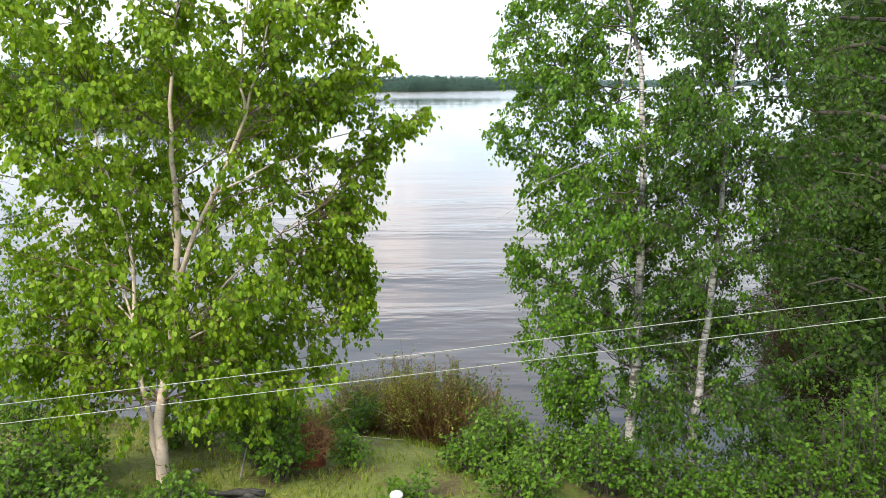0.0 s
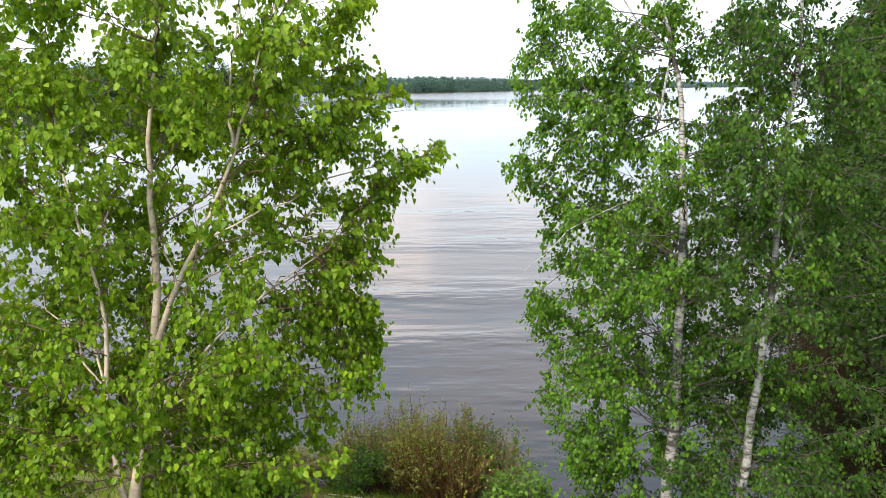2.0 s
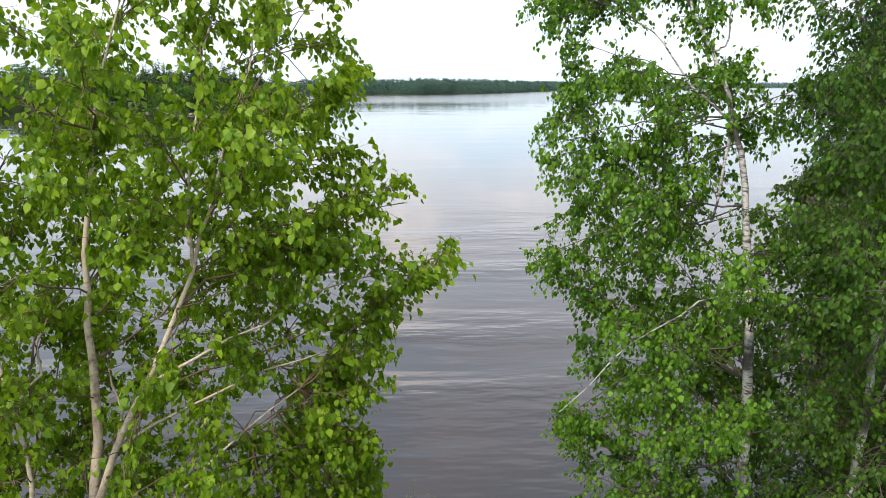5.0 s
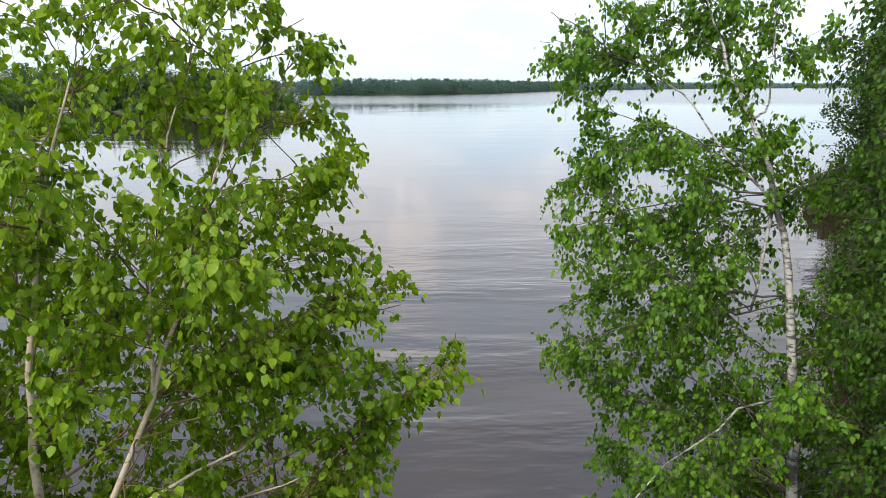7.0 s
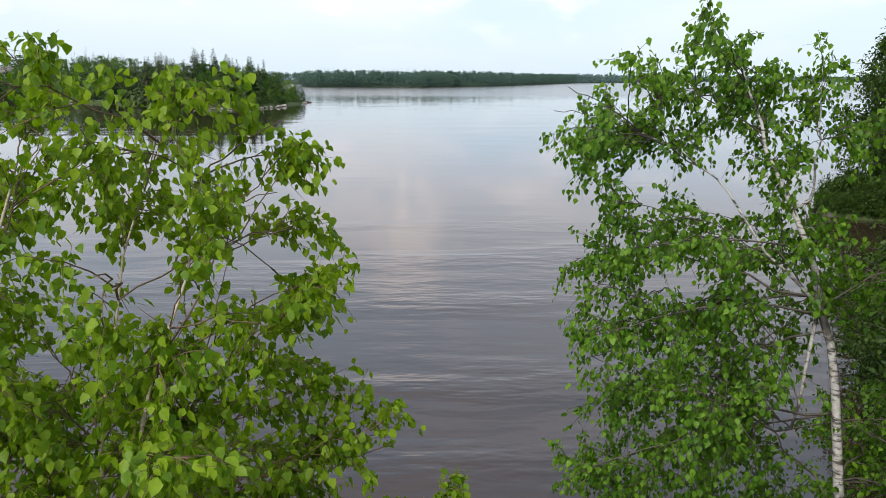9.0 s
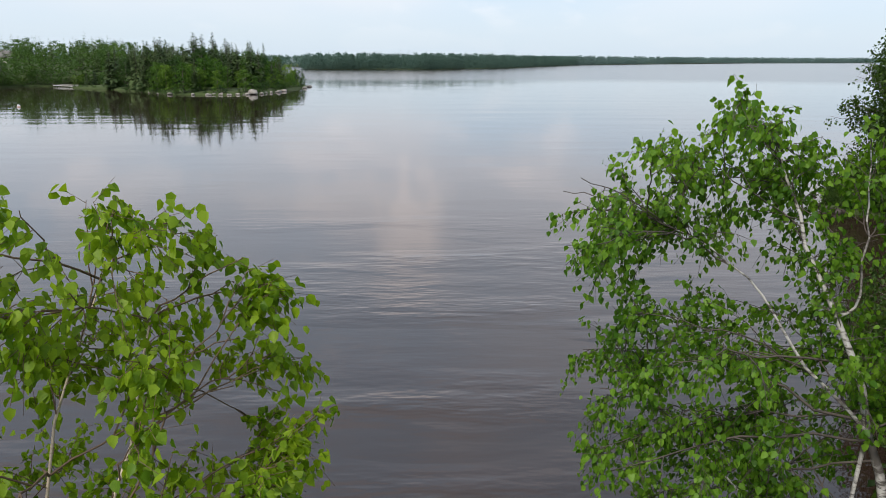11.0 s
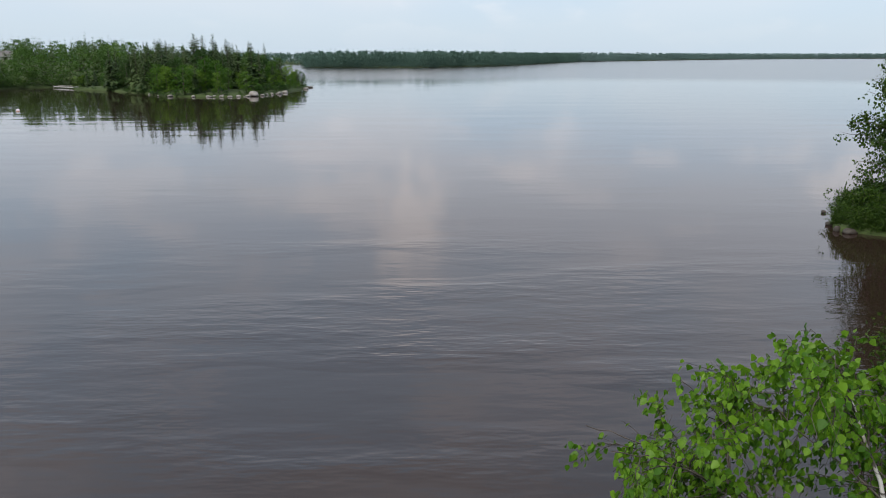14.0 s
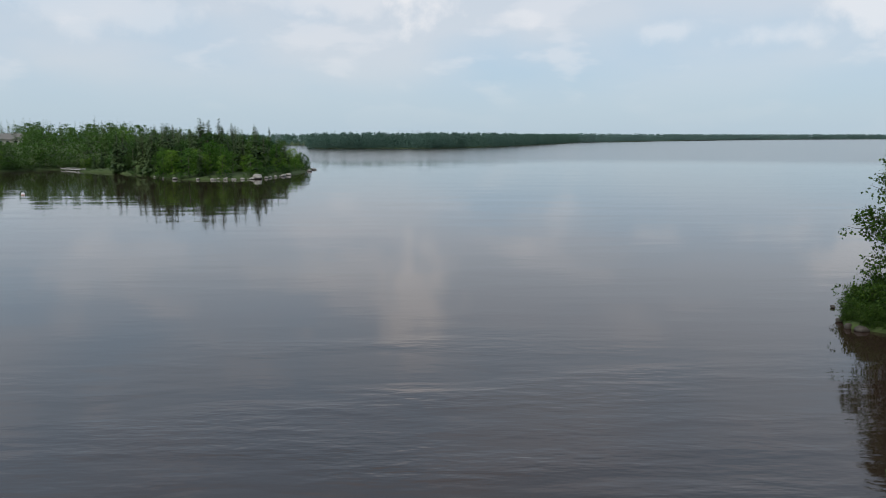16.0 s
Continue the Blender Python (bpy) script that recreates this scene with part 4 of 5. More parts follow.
def shore_tree(seed, height, width, leaf=0.13, count=2600, low=0.15, limbs=30):
    """A leafy shore tree seen from some way off; limbs and leaf sprays."""
    rng = np.random.default_rng(seed)
    wood, places, ways, sizes = Bits(), [], [], []
    trunk = Bits()
    stem = bow((0, 0, -0.3), (rng.normal(0, 0.3), rng.normal(0, 0.3), height * 0.96), 0.0, rng, 12, 0.02)
    trunk.tube(stem, np.linspace(0.016 * height, 0.01, 12), 8)
    for k in range(limbs):
        s = low + (0.96 - low) * (k + rng.uniform(0, 1)) / limbs
        q, d = along(stem, s)
        turn = k * 2.4 + rng.normal(0, 0.4)
        reach = width * 0.5 * (math.sin(math.pi * min(1.0, 0.18 + 0.80 * s)) ** 0.7) * rng.uniform(0.6, 1.15)
        p = bow(q, q + np.array([math.cos(turn) * reach, math.sin(turn) * reach, reach * rng.uniform(0.05, 0.55)]), 0.1 * reach, rng, 6, 0.04)
        wood.tube(p, np.linspace(0.0045 * height, 0.006, 6), 5)
        for _ in range(count // limbs // 12):
            a, b = along(p, rng.uniform(0.2, 1.0))
            c = a + rng.normal(0, 0.30 * (0.4 + reach / width), 3)
            for _ in range(12):
                places.append(c + rng.normal(0, 0.17, 3))
                ways.append(rng.normal(0, 0.5, 3) + np.array([0, 0, -0.5]))
                sizes.append(leaf * rng.uniform(0.6, 1.3))
    v, f = leaf_arrays(places, ways, sizes, rng, SPRIG, SPRIG_TRIS)
    return trunk, wood, (v, f)


def plant(name, label, category, trunk, wood, crown, bark, leaf_mat, group=""):
    root = thing(name, label, category, group)
    child("trunk", trunk.mesh("trunk", bark), root)
    if wood is not None:
        child("limb", wood.mesh("limb", bark), root)["kind"] = "stuff"
    child("crown", fast_mesh("crown", *crown, leaf_mat, True), root)["kind"] = "stuff"
    return root


def at(x, y, turn, size, z=None):
    return pose(x, y, (max(ground_height(x, y), point_level(x, y)) if z is None else z) - 0.05, 0, 0, turn) @ Matrix.Scale(size, 4)


tall = plant("shore_tree", "dense green broadleaf tree on the lake shore", "tree", *shore_tree(61, 9.0, 5.0, 0.165, 4600, 0.06), M["brown_trunk"], M["olive_leaf"], "trees along the shore")
tall.matrix_basis = at(12.6, 17.2, 0, 1.0)
bushy = plant("shore_tree", "low bushy green tree leaning over the shore", "tree", *shore_tree(62, 5.0, 4.0, 0.145, 3300, 0.02), M["brown_trunk"], M["olive_leaf"], "trees along the shore")
bushy.matrix_basis = at(11.6, 15.0, 0, 1.0)
for x, y, turn, size, proto in ((13.4, 19.8, 70, 1.35, tall), (14.2, 15.2, 150, 1.4, tall), (12.4, 14.6, 215, 1.3, tall), (13.6, 17.4, 305, 1.45, tall), (15.6, 24.0, 35, 1.3, tall), (11.9, 12.2, 15, 1.2, tall), (14.9, 22.5, 200, 1.05, tall), (17.5, 26.0, 20, 1.1, tall), (11.2, 12.6, 260, 0.9, tall), (21.5, 33, 310, 1.1, tall),
                                (11.6, 20.6, 90, 0.95, bushy), (12.3, 22.8, 10, 0.95, bushy), (14.6, 27.2, 130, 0.95, bushy), (17.6, 32.0, 220, 0.9, bushy), (20.2, 37.0, 300, 1.0, bushy), (22.4, 42.5, 60, 1.0, bushy), (25.2, 47.5, 170, 0.9, bushy),
                                (10.8, 11.2, 45, 0.8, bushy), (27.5, 44, 100, 1.0, tall), (30, 50, 240, 1.0, tall), (9.6, 9.6, 190, 0.7, bushy), (11.2, 18.6, 33, 0.95, bushy), (11.0, 16.6, 111, 0.8, bushy), (13.2, 24.6, 71, 0.9, bushy), (13.9, 25.9, 15, 0.8, bushy), (16.3, 30.0, 95, 0.75, bushy), (18.8, 34.5, 195, 0.8, bushy), (21.2, 39.8, 285, 0.8, bushy), (23.8, 45.2, 5, 0.75, bushy), (26.4, 49.5, 50, 0.7, bushy), (13.4, 12.6, 120, 1.1, tall), (15.8, 19.0, 60, 1.2, tall), (30.3, 55.2, 75, 1.25, tall), (31.0, 56.6, 190, 1.3, tall), (30.9, 53.6, 310, 1.15, tall), (19.0, 30.0, 160, 1.1, tall)):
    x += 3.4 if 29 < y < 50 else 0.0
    copy_thing(proto, at(x, y, turn, size))
near_tree = plant("shore_tree", "tall dark green broadleaf tree beside the birches", "tree", *shore_tree(65, 13.0, 6.0, 0.10, 26000, 0.10, 60), M["brown_trunk"], M["olive_leaf"], "trees along the shore")
near_tree.matrix_basis = at(7.6, 10.0, 0, 1.0)
point_tree = plant("shore_tree", "tall broadleaf tree on the rocky point", "tree", *shore_tree(63, 14.0, 12.0, 0.25, 34000, 0.03, 80), M["brown_trunk"], M["olive_leaf"], "trees along the shore")
point_tree.matrix_basis = at(34.0, 55.6, 30, 1.0)
low_bush = plant("shore_bush", "low round green bush on the rocky point", "shrub", *shore_tree(64, 2.0, 3.4, 0.17, 2700, 0.02), M["brown_trunk"], M["olive_leaf"], "bushes on the point")
low_bush.matrix_basis = at(27.2, 53.9, 0, 0.95)
for x, y, turn, size in ((26.2, 52.2, 40, 0.6), (26.1, 53.5, 130, 0.6), (27.4, 51.6, 220, 0.7), (29.6, 50.6, 310, 0.7), (28.9, 52.6, 80, 1.0), (29.4, 56.4, 190, 1.0), (31.5, 54.5, 250, 1.2), (28.3, 51.2, 20, 0.9), (25.9, 52.9, 70, 0.42), (31.0, 50.6, 150, 0.9), (33.0, 50.4, 260, 0.9), (26.9, 55.4, 330, 0.6), (28.2, 57.2, 15, 0.7), (26.6, 52.6, 200, 0.5), (27.0, 51.5, 95, 0.5), (28.0, 50.9, 180, 0.55), (29.2, 50.5, 275, 0.55), (30.4, 50.1, 10, 0.6), (25.6, 53.5, 120, 0.35), (26.2, 51.9, 240, 0.4)):
    copy_thing(low_bush, at(x, y, turn, size))

# ---------------------------------------------------------------- far woods


def spruce_mesh(seed, tiers=34, sprays=13):
    """A spruce of height 1: ragged tapering tiers of drooping sprays."""
    rng = np.random.default_rng(seed)
    places, ways, sizes = [], [], []
    lean = rng.uniform(0.75, 1.2)
    for k in range(tiers):
        s = (k + 0.5) / tiers
        z = 0.06 + 0.93 * s
        reach = (0.20 * (1 - s) ** 0.75 * rng.uniform(0.6, 1.15) + 0.016) * lean
        for j in range(max(4, int(sprays * (1.15 - 0.65 * s)))):
            turn = rng.uniform(0, 2 * math.pi)
            out = np.array([math.cos(turn), math.sin(turn), 0])
            for part_way in (0.05, 0.5):
                places.append(out * reach * part_way * rng.uniform(0.7, 1.2) + np.array([0, 0, z + rng.normal(0, 0.008)]))
                ways.append(out + np.array([0, 0, -0.35]) + rng.normal(0, 0.18, 3))
                sizes.append(max(0.021, reach * rng.uniform(0.45, 0.65)))
    v, f = leaf_arrays(places, ways, sizes, rng, CLUMP * np.array([0.62, 1, 1]), CLUMP_TRIS, 0.35)
    trunk = Bits()
    trunk.tube([(0, 0, -0.03), (0, 0, 0.4), (0, 0, 0.95)], (0.016, 0.011, 0.001), 6)
    return trunk, (v, f)


def leafy_mesh(seed, count=1150, spread=0.27, size=0.034):
    """A broadleaf tree of height 1, for trees far off: leaf clumps on boughs, with gaps between."""
    rng = np.random.default_rng(seed)
    trunk = Bits()
    trunk.tube([(0, 0, -0.03), (0.01, 0, 0.35), (0, 0.01, 0.9)], (0.016, 0.012, 0.003), 6)
    places, ways, sizes = [], [], []
    for k in range(34):
        z = 0.06 + 0.88 * (k / 33) ** 0.85
        r = spread * math.sin(math.pi * min(0.96, 0.22 + 0.74 * z)) * math.sqrt(rng.uniform(0.05, 1.0))
        turn = rng.uniform(0, 2 * math.pi)
        c = np.array([math.cos(turn) * r, math.sin(turn) * r, z])
        for _ in range(count // 34):
            places.append(c + rng.normal(0, 1, 3) * np.array([0.055, 0.055, 0.032]))
            ways.append(rng.normal(0, 0.6, 3) + np.array([0, 0, -0.3]))
            sizes.append(size * rng.uniform(0.6, 1.4))
    v, f = leaf_arrays(places, ways, sizes, rng, CLUMP, CLUMP_TRIS)
    return trunk, (v, f)


def inside(outline, x, y):
    hit = False
    for (x0, y0), (x1, y1) in zip(outline, outline[1:] + outline[:1]):
        if (y0 > y) != (y1 > y) and x < (x1 - x0) * (y - y0) / (y1 - y0) + x0:
            hit = not hit
    return hit


def island_woods():
    rng = np.random.default_rng(8)
    spruces, leafies, fresh, bushes = [], [], [], []
    for k in range(3):
        trunk, crown = spruce_mesh(300 + k)
        spruces.append(plant("spruce_tree", "dark pointed spruce on the island", "tree", trunk, None, crown, M["brown_trunk"], M["needle"], "trees on the island"))
        trunk, crown = leafy_mesh(310 + k)
        leafies.append(plant("broadleaf_tree", "fresh green broadleaf tree on the island", "tree", trunk, None, crown, M["brown_trunk"], M["wood_leaf"], "trees on the island"))
        trunk, crown = leafy_mesh(315 + k, 900, 0.30, 0.04)
        fresh.append(plant("broadleaf_tree", "bright green young broadleaf tree on the island", "tree", trunk, None, crown, M["brown_trunk"], M["fresh_leaf"], "trees on the island"))
        trunk, crown = leafy_mesh(320 + k, 360, 0.30, 0.07)
        bushes.append(plant("shore_bush", "low fresh green bush at the island shore", "shrub", trunk, None, crown, M["brown_trunk"], M["wood_leaf"], "bushes round the island"))
    first = {}

    def put(kind, x, y, height, wide=1.0, z=0.7):
        proto = kind[int(rng.integers(0, 3))]
        m = pose(x, y, z, 0, 0, rng.uniform(0, 360)) @ Matrix.Diagonal((height * wide, height * wide, height, 1))
        if proto not in first:
            first[proto] = m
        else:
            copy_thing(proto, m)

    # the spires that stand over the rest
    for x, y, h, w in ((-76.4, 241, 17.2, 1.9), (-74.6, 243, 16.6, 1.6), (-77.8, 244, 15.5, 1.3), (-70.6, 241, 17.2, 1.25), (-57.9, 236, 14.4, 1.8), (-56.6, 240, 12.4, 1.5), (-55.6, 236, 11.4, 1.2), (-65.5, 238, 15.0, 1.0), (-80.5, 243, 13.8, 1.2), (-53.5, 244, 9.0, 1.2), (-83, 246, 12.5, 1.0), (-86, 248, 12.8, 1.0), (-90, 250, 12.4, 1.1), (-94, 254, 12.6, 1.0), (-66, 243, 14.0, 0.9), (-98, 258, 12.0, 1.1), (-102, 262, 11.6, 1.0)):
        put(spruces, x, y, h, w * 0.8)
    n = 0
    while n < 240:
        x, y = rng.uniform(-124, -48.5), rng.uniform(214, 294)
        if not inside(ISLAND, x, y) or not inside(ISLAND, x + 1.2, y - 1.6):
            continue
        n += 1
        top = float(np.interp(x, (-125, -112, -95, -75, -60, -55, -51.5, -49), (4.5, 11.0, 13.4, 14.2, 12.6, 9.4, 6.0, 3.2)))
        front = not inside(ISLAND, x + 11, y - 15)
        dark = 0.8 if x < -84 else (0.12 if front else 0.5)
        if rng.uniform() < dark:
            put(spruces, x, y, top * rng.uniform(0.55, 1.15), rng.uniform(0.75, 1.1), island_level(x, y) - 0.1)
        else:
            put(fresh if front and x > -86 else leafies, x, y, top * (rng.uniform(0.38, 0.72) if front else rng.uniform(0.45, 0.92)), rng.uniform(0.9, 1.4), island_level(x, y) - 0.1)
    for a, b in zip(ISLAND[1:9], ISLAND[2:10]):
        for k in np.arange(0, 1, 2.6 / math.dist(a, b)):
            x, y = a[0] + (b[0] - a[0]) * k - rng.uniform(0.5, 2.0), a[1] + (b[1] - a[1]) * k + rng.uniform(0.8, 2.5)
            put(bushes, x, y, rng.uniform(1.0, 2.8) * (0.5 if x < -100 else 1.0), rng.uniform(1.2, 1.8), island_level(x, y) - 0.1)
    for x, y, h in ((-51.0, 271, 3.8), (-50.4, 275, 5.4), (-52.2, 276, 5.8), (-50.0, 280, 3.4), (-52.5, 268, 4.4)):
        put(leafies, x, y, h, 1.1, 0.6)
    for proto, m in first.items():
        proto.matrix_basis = m


island_woods()


def forest(name, label, outline, seed, count, heights, leafy_share, ground, mats, near=0.0, clumps=260, tiers=11, clump=0.095, fringe=(), step=2.2, clear=None, ridge=None, sparse=0.86):
    """A wood that nobody could count: many trees in two meshes' worth of one object, dark spires among broad crowns."""
    rng = np.random.default_rng(seed)
    kinds = [spruce_mesh(seed + 1, tiers, 6)[1], spruce_mesh(seed + 2, tiers, 6)[1], leafy_mesh(seed + 3, clumps, 0.29, clump)[1], leafy_mesh(seed + 4, clumps, 0.34, clump)[1]]
    xs, ys = [p[0] for p in outline], [p[1] for p in outline]
    verts, tris, total, n, tags = [], [], 0, 0, []
    spots = []
    while n < count:
        x, y = rng.uniform(min(xs), max(xs)), rng.uniform(min(ys), max(ys))
        if not inside(outline, x, y) or (near and inside(outline, x, y - near) and rng.uniform() < sparse):
            continue
        n += 1
        spots.append((x, y, 1.0))
    # low growth that hides the ground along the water
    for a, b in zip(fringe, fringe[1:]):
        for s in np.arange(0, 1, step / math.dist(a, b)):
            spots.append((a[0] + (b[0] - a[0]) * s + rng.normal(0, step * 0.4), a[1] + (b[1] - a[1]) * s + abs(rng.normal(0, step)) - 0.4 * step, rng.uniform(0.22, 0.6)))
    for x, y, young in spots:
        share = leafy_share if not ridge else float(np.interp(y, ridge, (leafy_share, 0.3)))
        leafy = rng.uniform() < (share if young == 1.0 else 0.85)
        v, f = kinds[(2 if leafy else 0) + int(rng.integers(0, 2))]
        h, w = rng.uniform(*heights) * (0.92 if leafy else 1.05) * young, rng.uniform(0.9, 1.3) / young**0.5
        if clear and abs(x - clear[0] * (y - 7.7)) < clear[1] and y < clear[2]:
            h = min(h, clear[3] - ground(x, y))
            if h < 0.8:
                continue
        a = rng.uniform(0, 2 * math.pi)
        c, s = math.cos(a) * h * w, math.sin(a) * h * w
        verts.append(v @ np.array([(c, s, 0), (-s, c, 0), (0, 0, h)]) + np.array([x, y, max(0.1, ground(x, y))]))
        tris.append(f + total)
        tags.append(np.full(len(f), (len(mats) - 1 if rng.uniform() < 0.08 else 1) if leafy else 0, np.int32))
        total += len(v)
    me = fast_mesh(name, np.concatenate(verts), np.concatenate(tris), mats[0], True)
    for mat in mats[1:]:
        me.materials.append(mat)
    me.polygons.foreach_set("material_index", np.concatenate(tags))
    return tagged(new(name, me), label, "forest", kind="stuff")


WOODS = [(-109, 293.5), (-134.5, 289.5), (-151, 277.5), (-154.5, 263.5), (-175, 263.5), (-205, 269), (-310, 460), (-110, 430)]
forest("mainland_forest", "mixed green wood of broadleaf trees and spruces along the far bank", WOODS, 400, 560, (8.0, 13.5), 0.62, mainland_level, (M["needle"], M["wood_leaf"], M["fresh_leaf"]), 40, 330, 20, 0.058, WOODS[:6], 1.5, (-0.585, 7.0, 383, 10.2), (295, 345), 0.6)
forest("far_forest", "dark mixed forest on the far shore", FAR_SHORE, 410, 1500, (11.5, 18.0), 0.66, far_level, (M["far_haze_leaf"], M["far_haze_leaf"]), 70, 150, 12, 0.09, FAR_SHORE[:8], 4.0)
forest("distant_forest", "distant low line of forest on the horizon", FAR_RIGHT, 420, 2500, (15, 20), 0.7, distant_level, (M["distant_haze_leaf"], M["distant_haze_leaf"]), 110, 56, 6, 0.22, FAR_RIGHT[:7], 8.0)
forest("far_hill_forest", "wooded hill beyond the island", FAR_LEFT, 430, 1100, (12, 16), 0.6, hill_level, (M["far_haze_leaf"], M["far_haze_leaf"]), 110, 70, 8, 0.15, FAR_LEFT[:3], 9.0)

# ---------------------------------------------------------------- wires


def wire(height, slope, y, name_label):
    b = Bits()
    xs = np.linspace(-9, 9, 37)
    p = np.stack([xs, y - 0.0115 * xs, height + slope * xs + 0.0006 * xs**2], 1)
    b.tube(p, np.full(37, 0.0015), 6)
    tagged(new("overhead_wire", b.mesh("overhead_wire", M["wire"])), name_label, "cable", "overhead wires")


wire(5.374, 0.122, 2.634, "thin pale overhead wire across the bank")
wire(5.277, 0.121, 2.646, "thin pale overhead wire across the bank")

# ---------------------------------------------------------------- stones


def stone(name, label, at_place, size, mat, seed, group="", sink=0.3):
    """A worn stone: a lumpy, flattened block with soft edges."""
    rng = np.random.default_rng(seed)
    bm = bmesh.new()
    bmesh.ops.create_icosphere(bm, subdivisions=3, radius=1.0)
    shift = Vector(rng.uniform(0, 50, 3))
    for v in bm.verts:
        d = v.co.normalized()
        k = 1 + 0.28 * noise.noise(d * 1.1 + shift) + 0.12 * noise.noise(d * 2.7 + shift) + 0.04 * noise.noise(d * 7 + shift)
        v.co = Vector((d.x * size[0] * k / 2, d.y * size[1] * k / 2, max(-0.4, d.z) * size[2] * k / 2))
    me = bpy.data.meshes.new(name)
    bm.to_mesh(me)
    bm.free()
    me.materials.append(mat)
    me.polygons.foreach_set("use_smooth", np.ones(len(me.polygons), bool))
    ob = tagged(new(name, me), label, "rock", group)
    ob.location = (at_place[0], at_place[1], at_place[2] + size[2] * (0.5 - sink) - size[2] * 0.2)
    ob.rotation_euler = (0, 0, rng.uniform(0, 6))
    return ob


stone("boulder", "dark rounded boulder at the water's edge", (1.62, 11.15, 0.15), (0.62, 0.5, 0.55), M["dark_rock"], 1)
stone("boulder", "dark wet boulder in the shallow water", (3.9, 11.1, 0.08), (0.5, 0.4, 0.35), M["dark_rock"], 2)
stone("boulder", "grey boulder behind the crooked birch trunk", (-2.80, 7.6, 2.0), (0.2, 0.17, 0.15), M["rock"], 3)
for k, (x, y, a, b) in enumerate(((10.3, 16.0, 0.28, 0.2), (10.0, 14.6, 0.24, 0.18), (10.6, 13.4, 0.5, 0.3), (2.3, 11.0, 0.3, 0.2), (2.8, 10.9, 0.35, 0.2), (1.9, 11.6, 0.25, 0.15))):
    stone("shore_stone", "brown wet stone lying in the shallow cove", (x, y, 0.03), (a, a * 0.75, b), M["dark_rock"], 10 + k, "stones in the shallows")
for k, (x, y, a, b) in enumerate(((25.1, 52.4, 0.6, 0.5), (25.5, 51.7, 0.8, 0.45), (25.4, 54.0, 0.5, 0.35), (27.0, 57.9, 0.45, 0.25))):
    stone("shore_rock", "dark rock at the tip of the bushy point", (x, y, 0.08), (a, a * 0.7, b), M["dark_rock"], 30 + k, "rocks at the point")
stone("boulder", "large pale granite boulder on the island shore", (-53.4, 218.4, 0.5), (3.2, 2.6, 1.8), M["pale_rock"], 50, "granite rocks round the island")
ROCKS = ((-56, 214.4, 2.0), (-58.5, 213.8, 1.6), (-61, 213.4, 1.8), (-63.5, 213.6, 1.2), (-66, 213.9, 1.7), (-69, 214.2, 1.3), (-74, 215.0, 1.5), (-78, 219.2, 1.8), (-50.6, 226, 2.2), (-49.8, 231, 2.8), (-49.0, 236, 1.8), (-48.4, 241, 2.0),
         (-48.2, 247, 1.6), (-47.9, 255, 2.4), (-47.6, 263, 1.8), (-48.3, 276, 1.8), (-48.6, 281, 2.6), (-47.2, 284, 1.7), (-84, 226, 1.2), (-54.5, 215.6, 1.3))
for k, (x, y, a) in enumerate(ROCKS):
    x, y, a = x - 1.0 + 2.0 * math.sin(k * 5.1), y + 1.2 + 0.8 * math.sin(k * 3.3), a * (0.8 + 0.6 * math.sin(k * 7.7))
    stone("shore_rock", "pale granite rock along the island shore", (x, y, 0.2), (a * 0.85, a * 0.6, a * 0.42), M["pale_rock"], 60 + k, "granite rocks round the island")

CHAIN = [(-67.0, 213.4), (-57.0, 213.6), (-54.0, 217.0), (-51.0, 226.0), (-49.2, 236.0)]
chain_rng = np.random.default_rng(91)
for k in range(26):
    leg = int(chain_rng.integers(0, 4))
    share, a = chain_rng.uniform(), 0.5 + 1.1 * chain_rng.uniform() ** 2
    (x0, y0), (x1, y1) = CHAIN[leg], CHAIN[leg + 1]
    stone("shore_rock", "pale granite rock along the island shore", (x0 + (x1 - x0) * share + chain_rng.normal(0, 0.4), y0 + (y1 - y0) * share + chain_rng.normal(0, 0.5), 0.15), (a, a * 0.75, a * 0.6), M["pale_rock"], 120 + k, "granite rocks round the island")

# ---------------------------------------------------------------- loose things on the bank


def box_bm(bm, size, m):
    made = bmesh.ops.create_cube(bm, size=1.0, matrix=m @ Matrix.Diagonal((*size, 1)))
    return made["verts"]


def part(name, bm, mat, parent, label="", bevel=0.0):
    if bevel:
        bmesh.ops.bevel(bm, geom=bm.edges[:], offset=bevel, segments=2, affect="EDGES")
    me = bpy.data.meshes.new(name)
    bm.to_mesh(me)
    bm.free()
    me.materials.append(mat)
    return child(name, me, parent, label)


def boxed(name, size, m, mat, parent, label="", bevel=0.0):
    bm = bmesh.new()
    box_bm(bm, size, m)
    return part(name, bm, mat, parent, label, bevel)


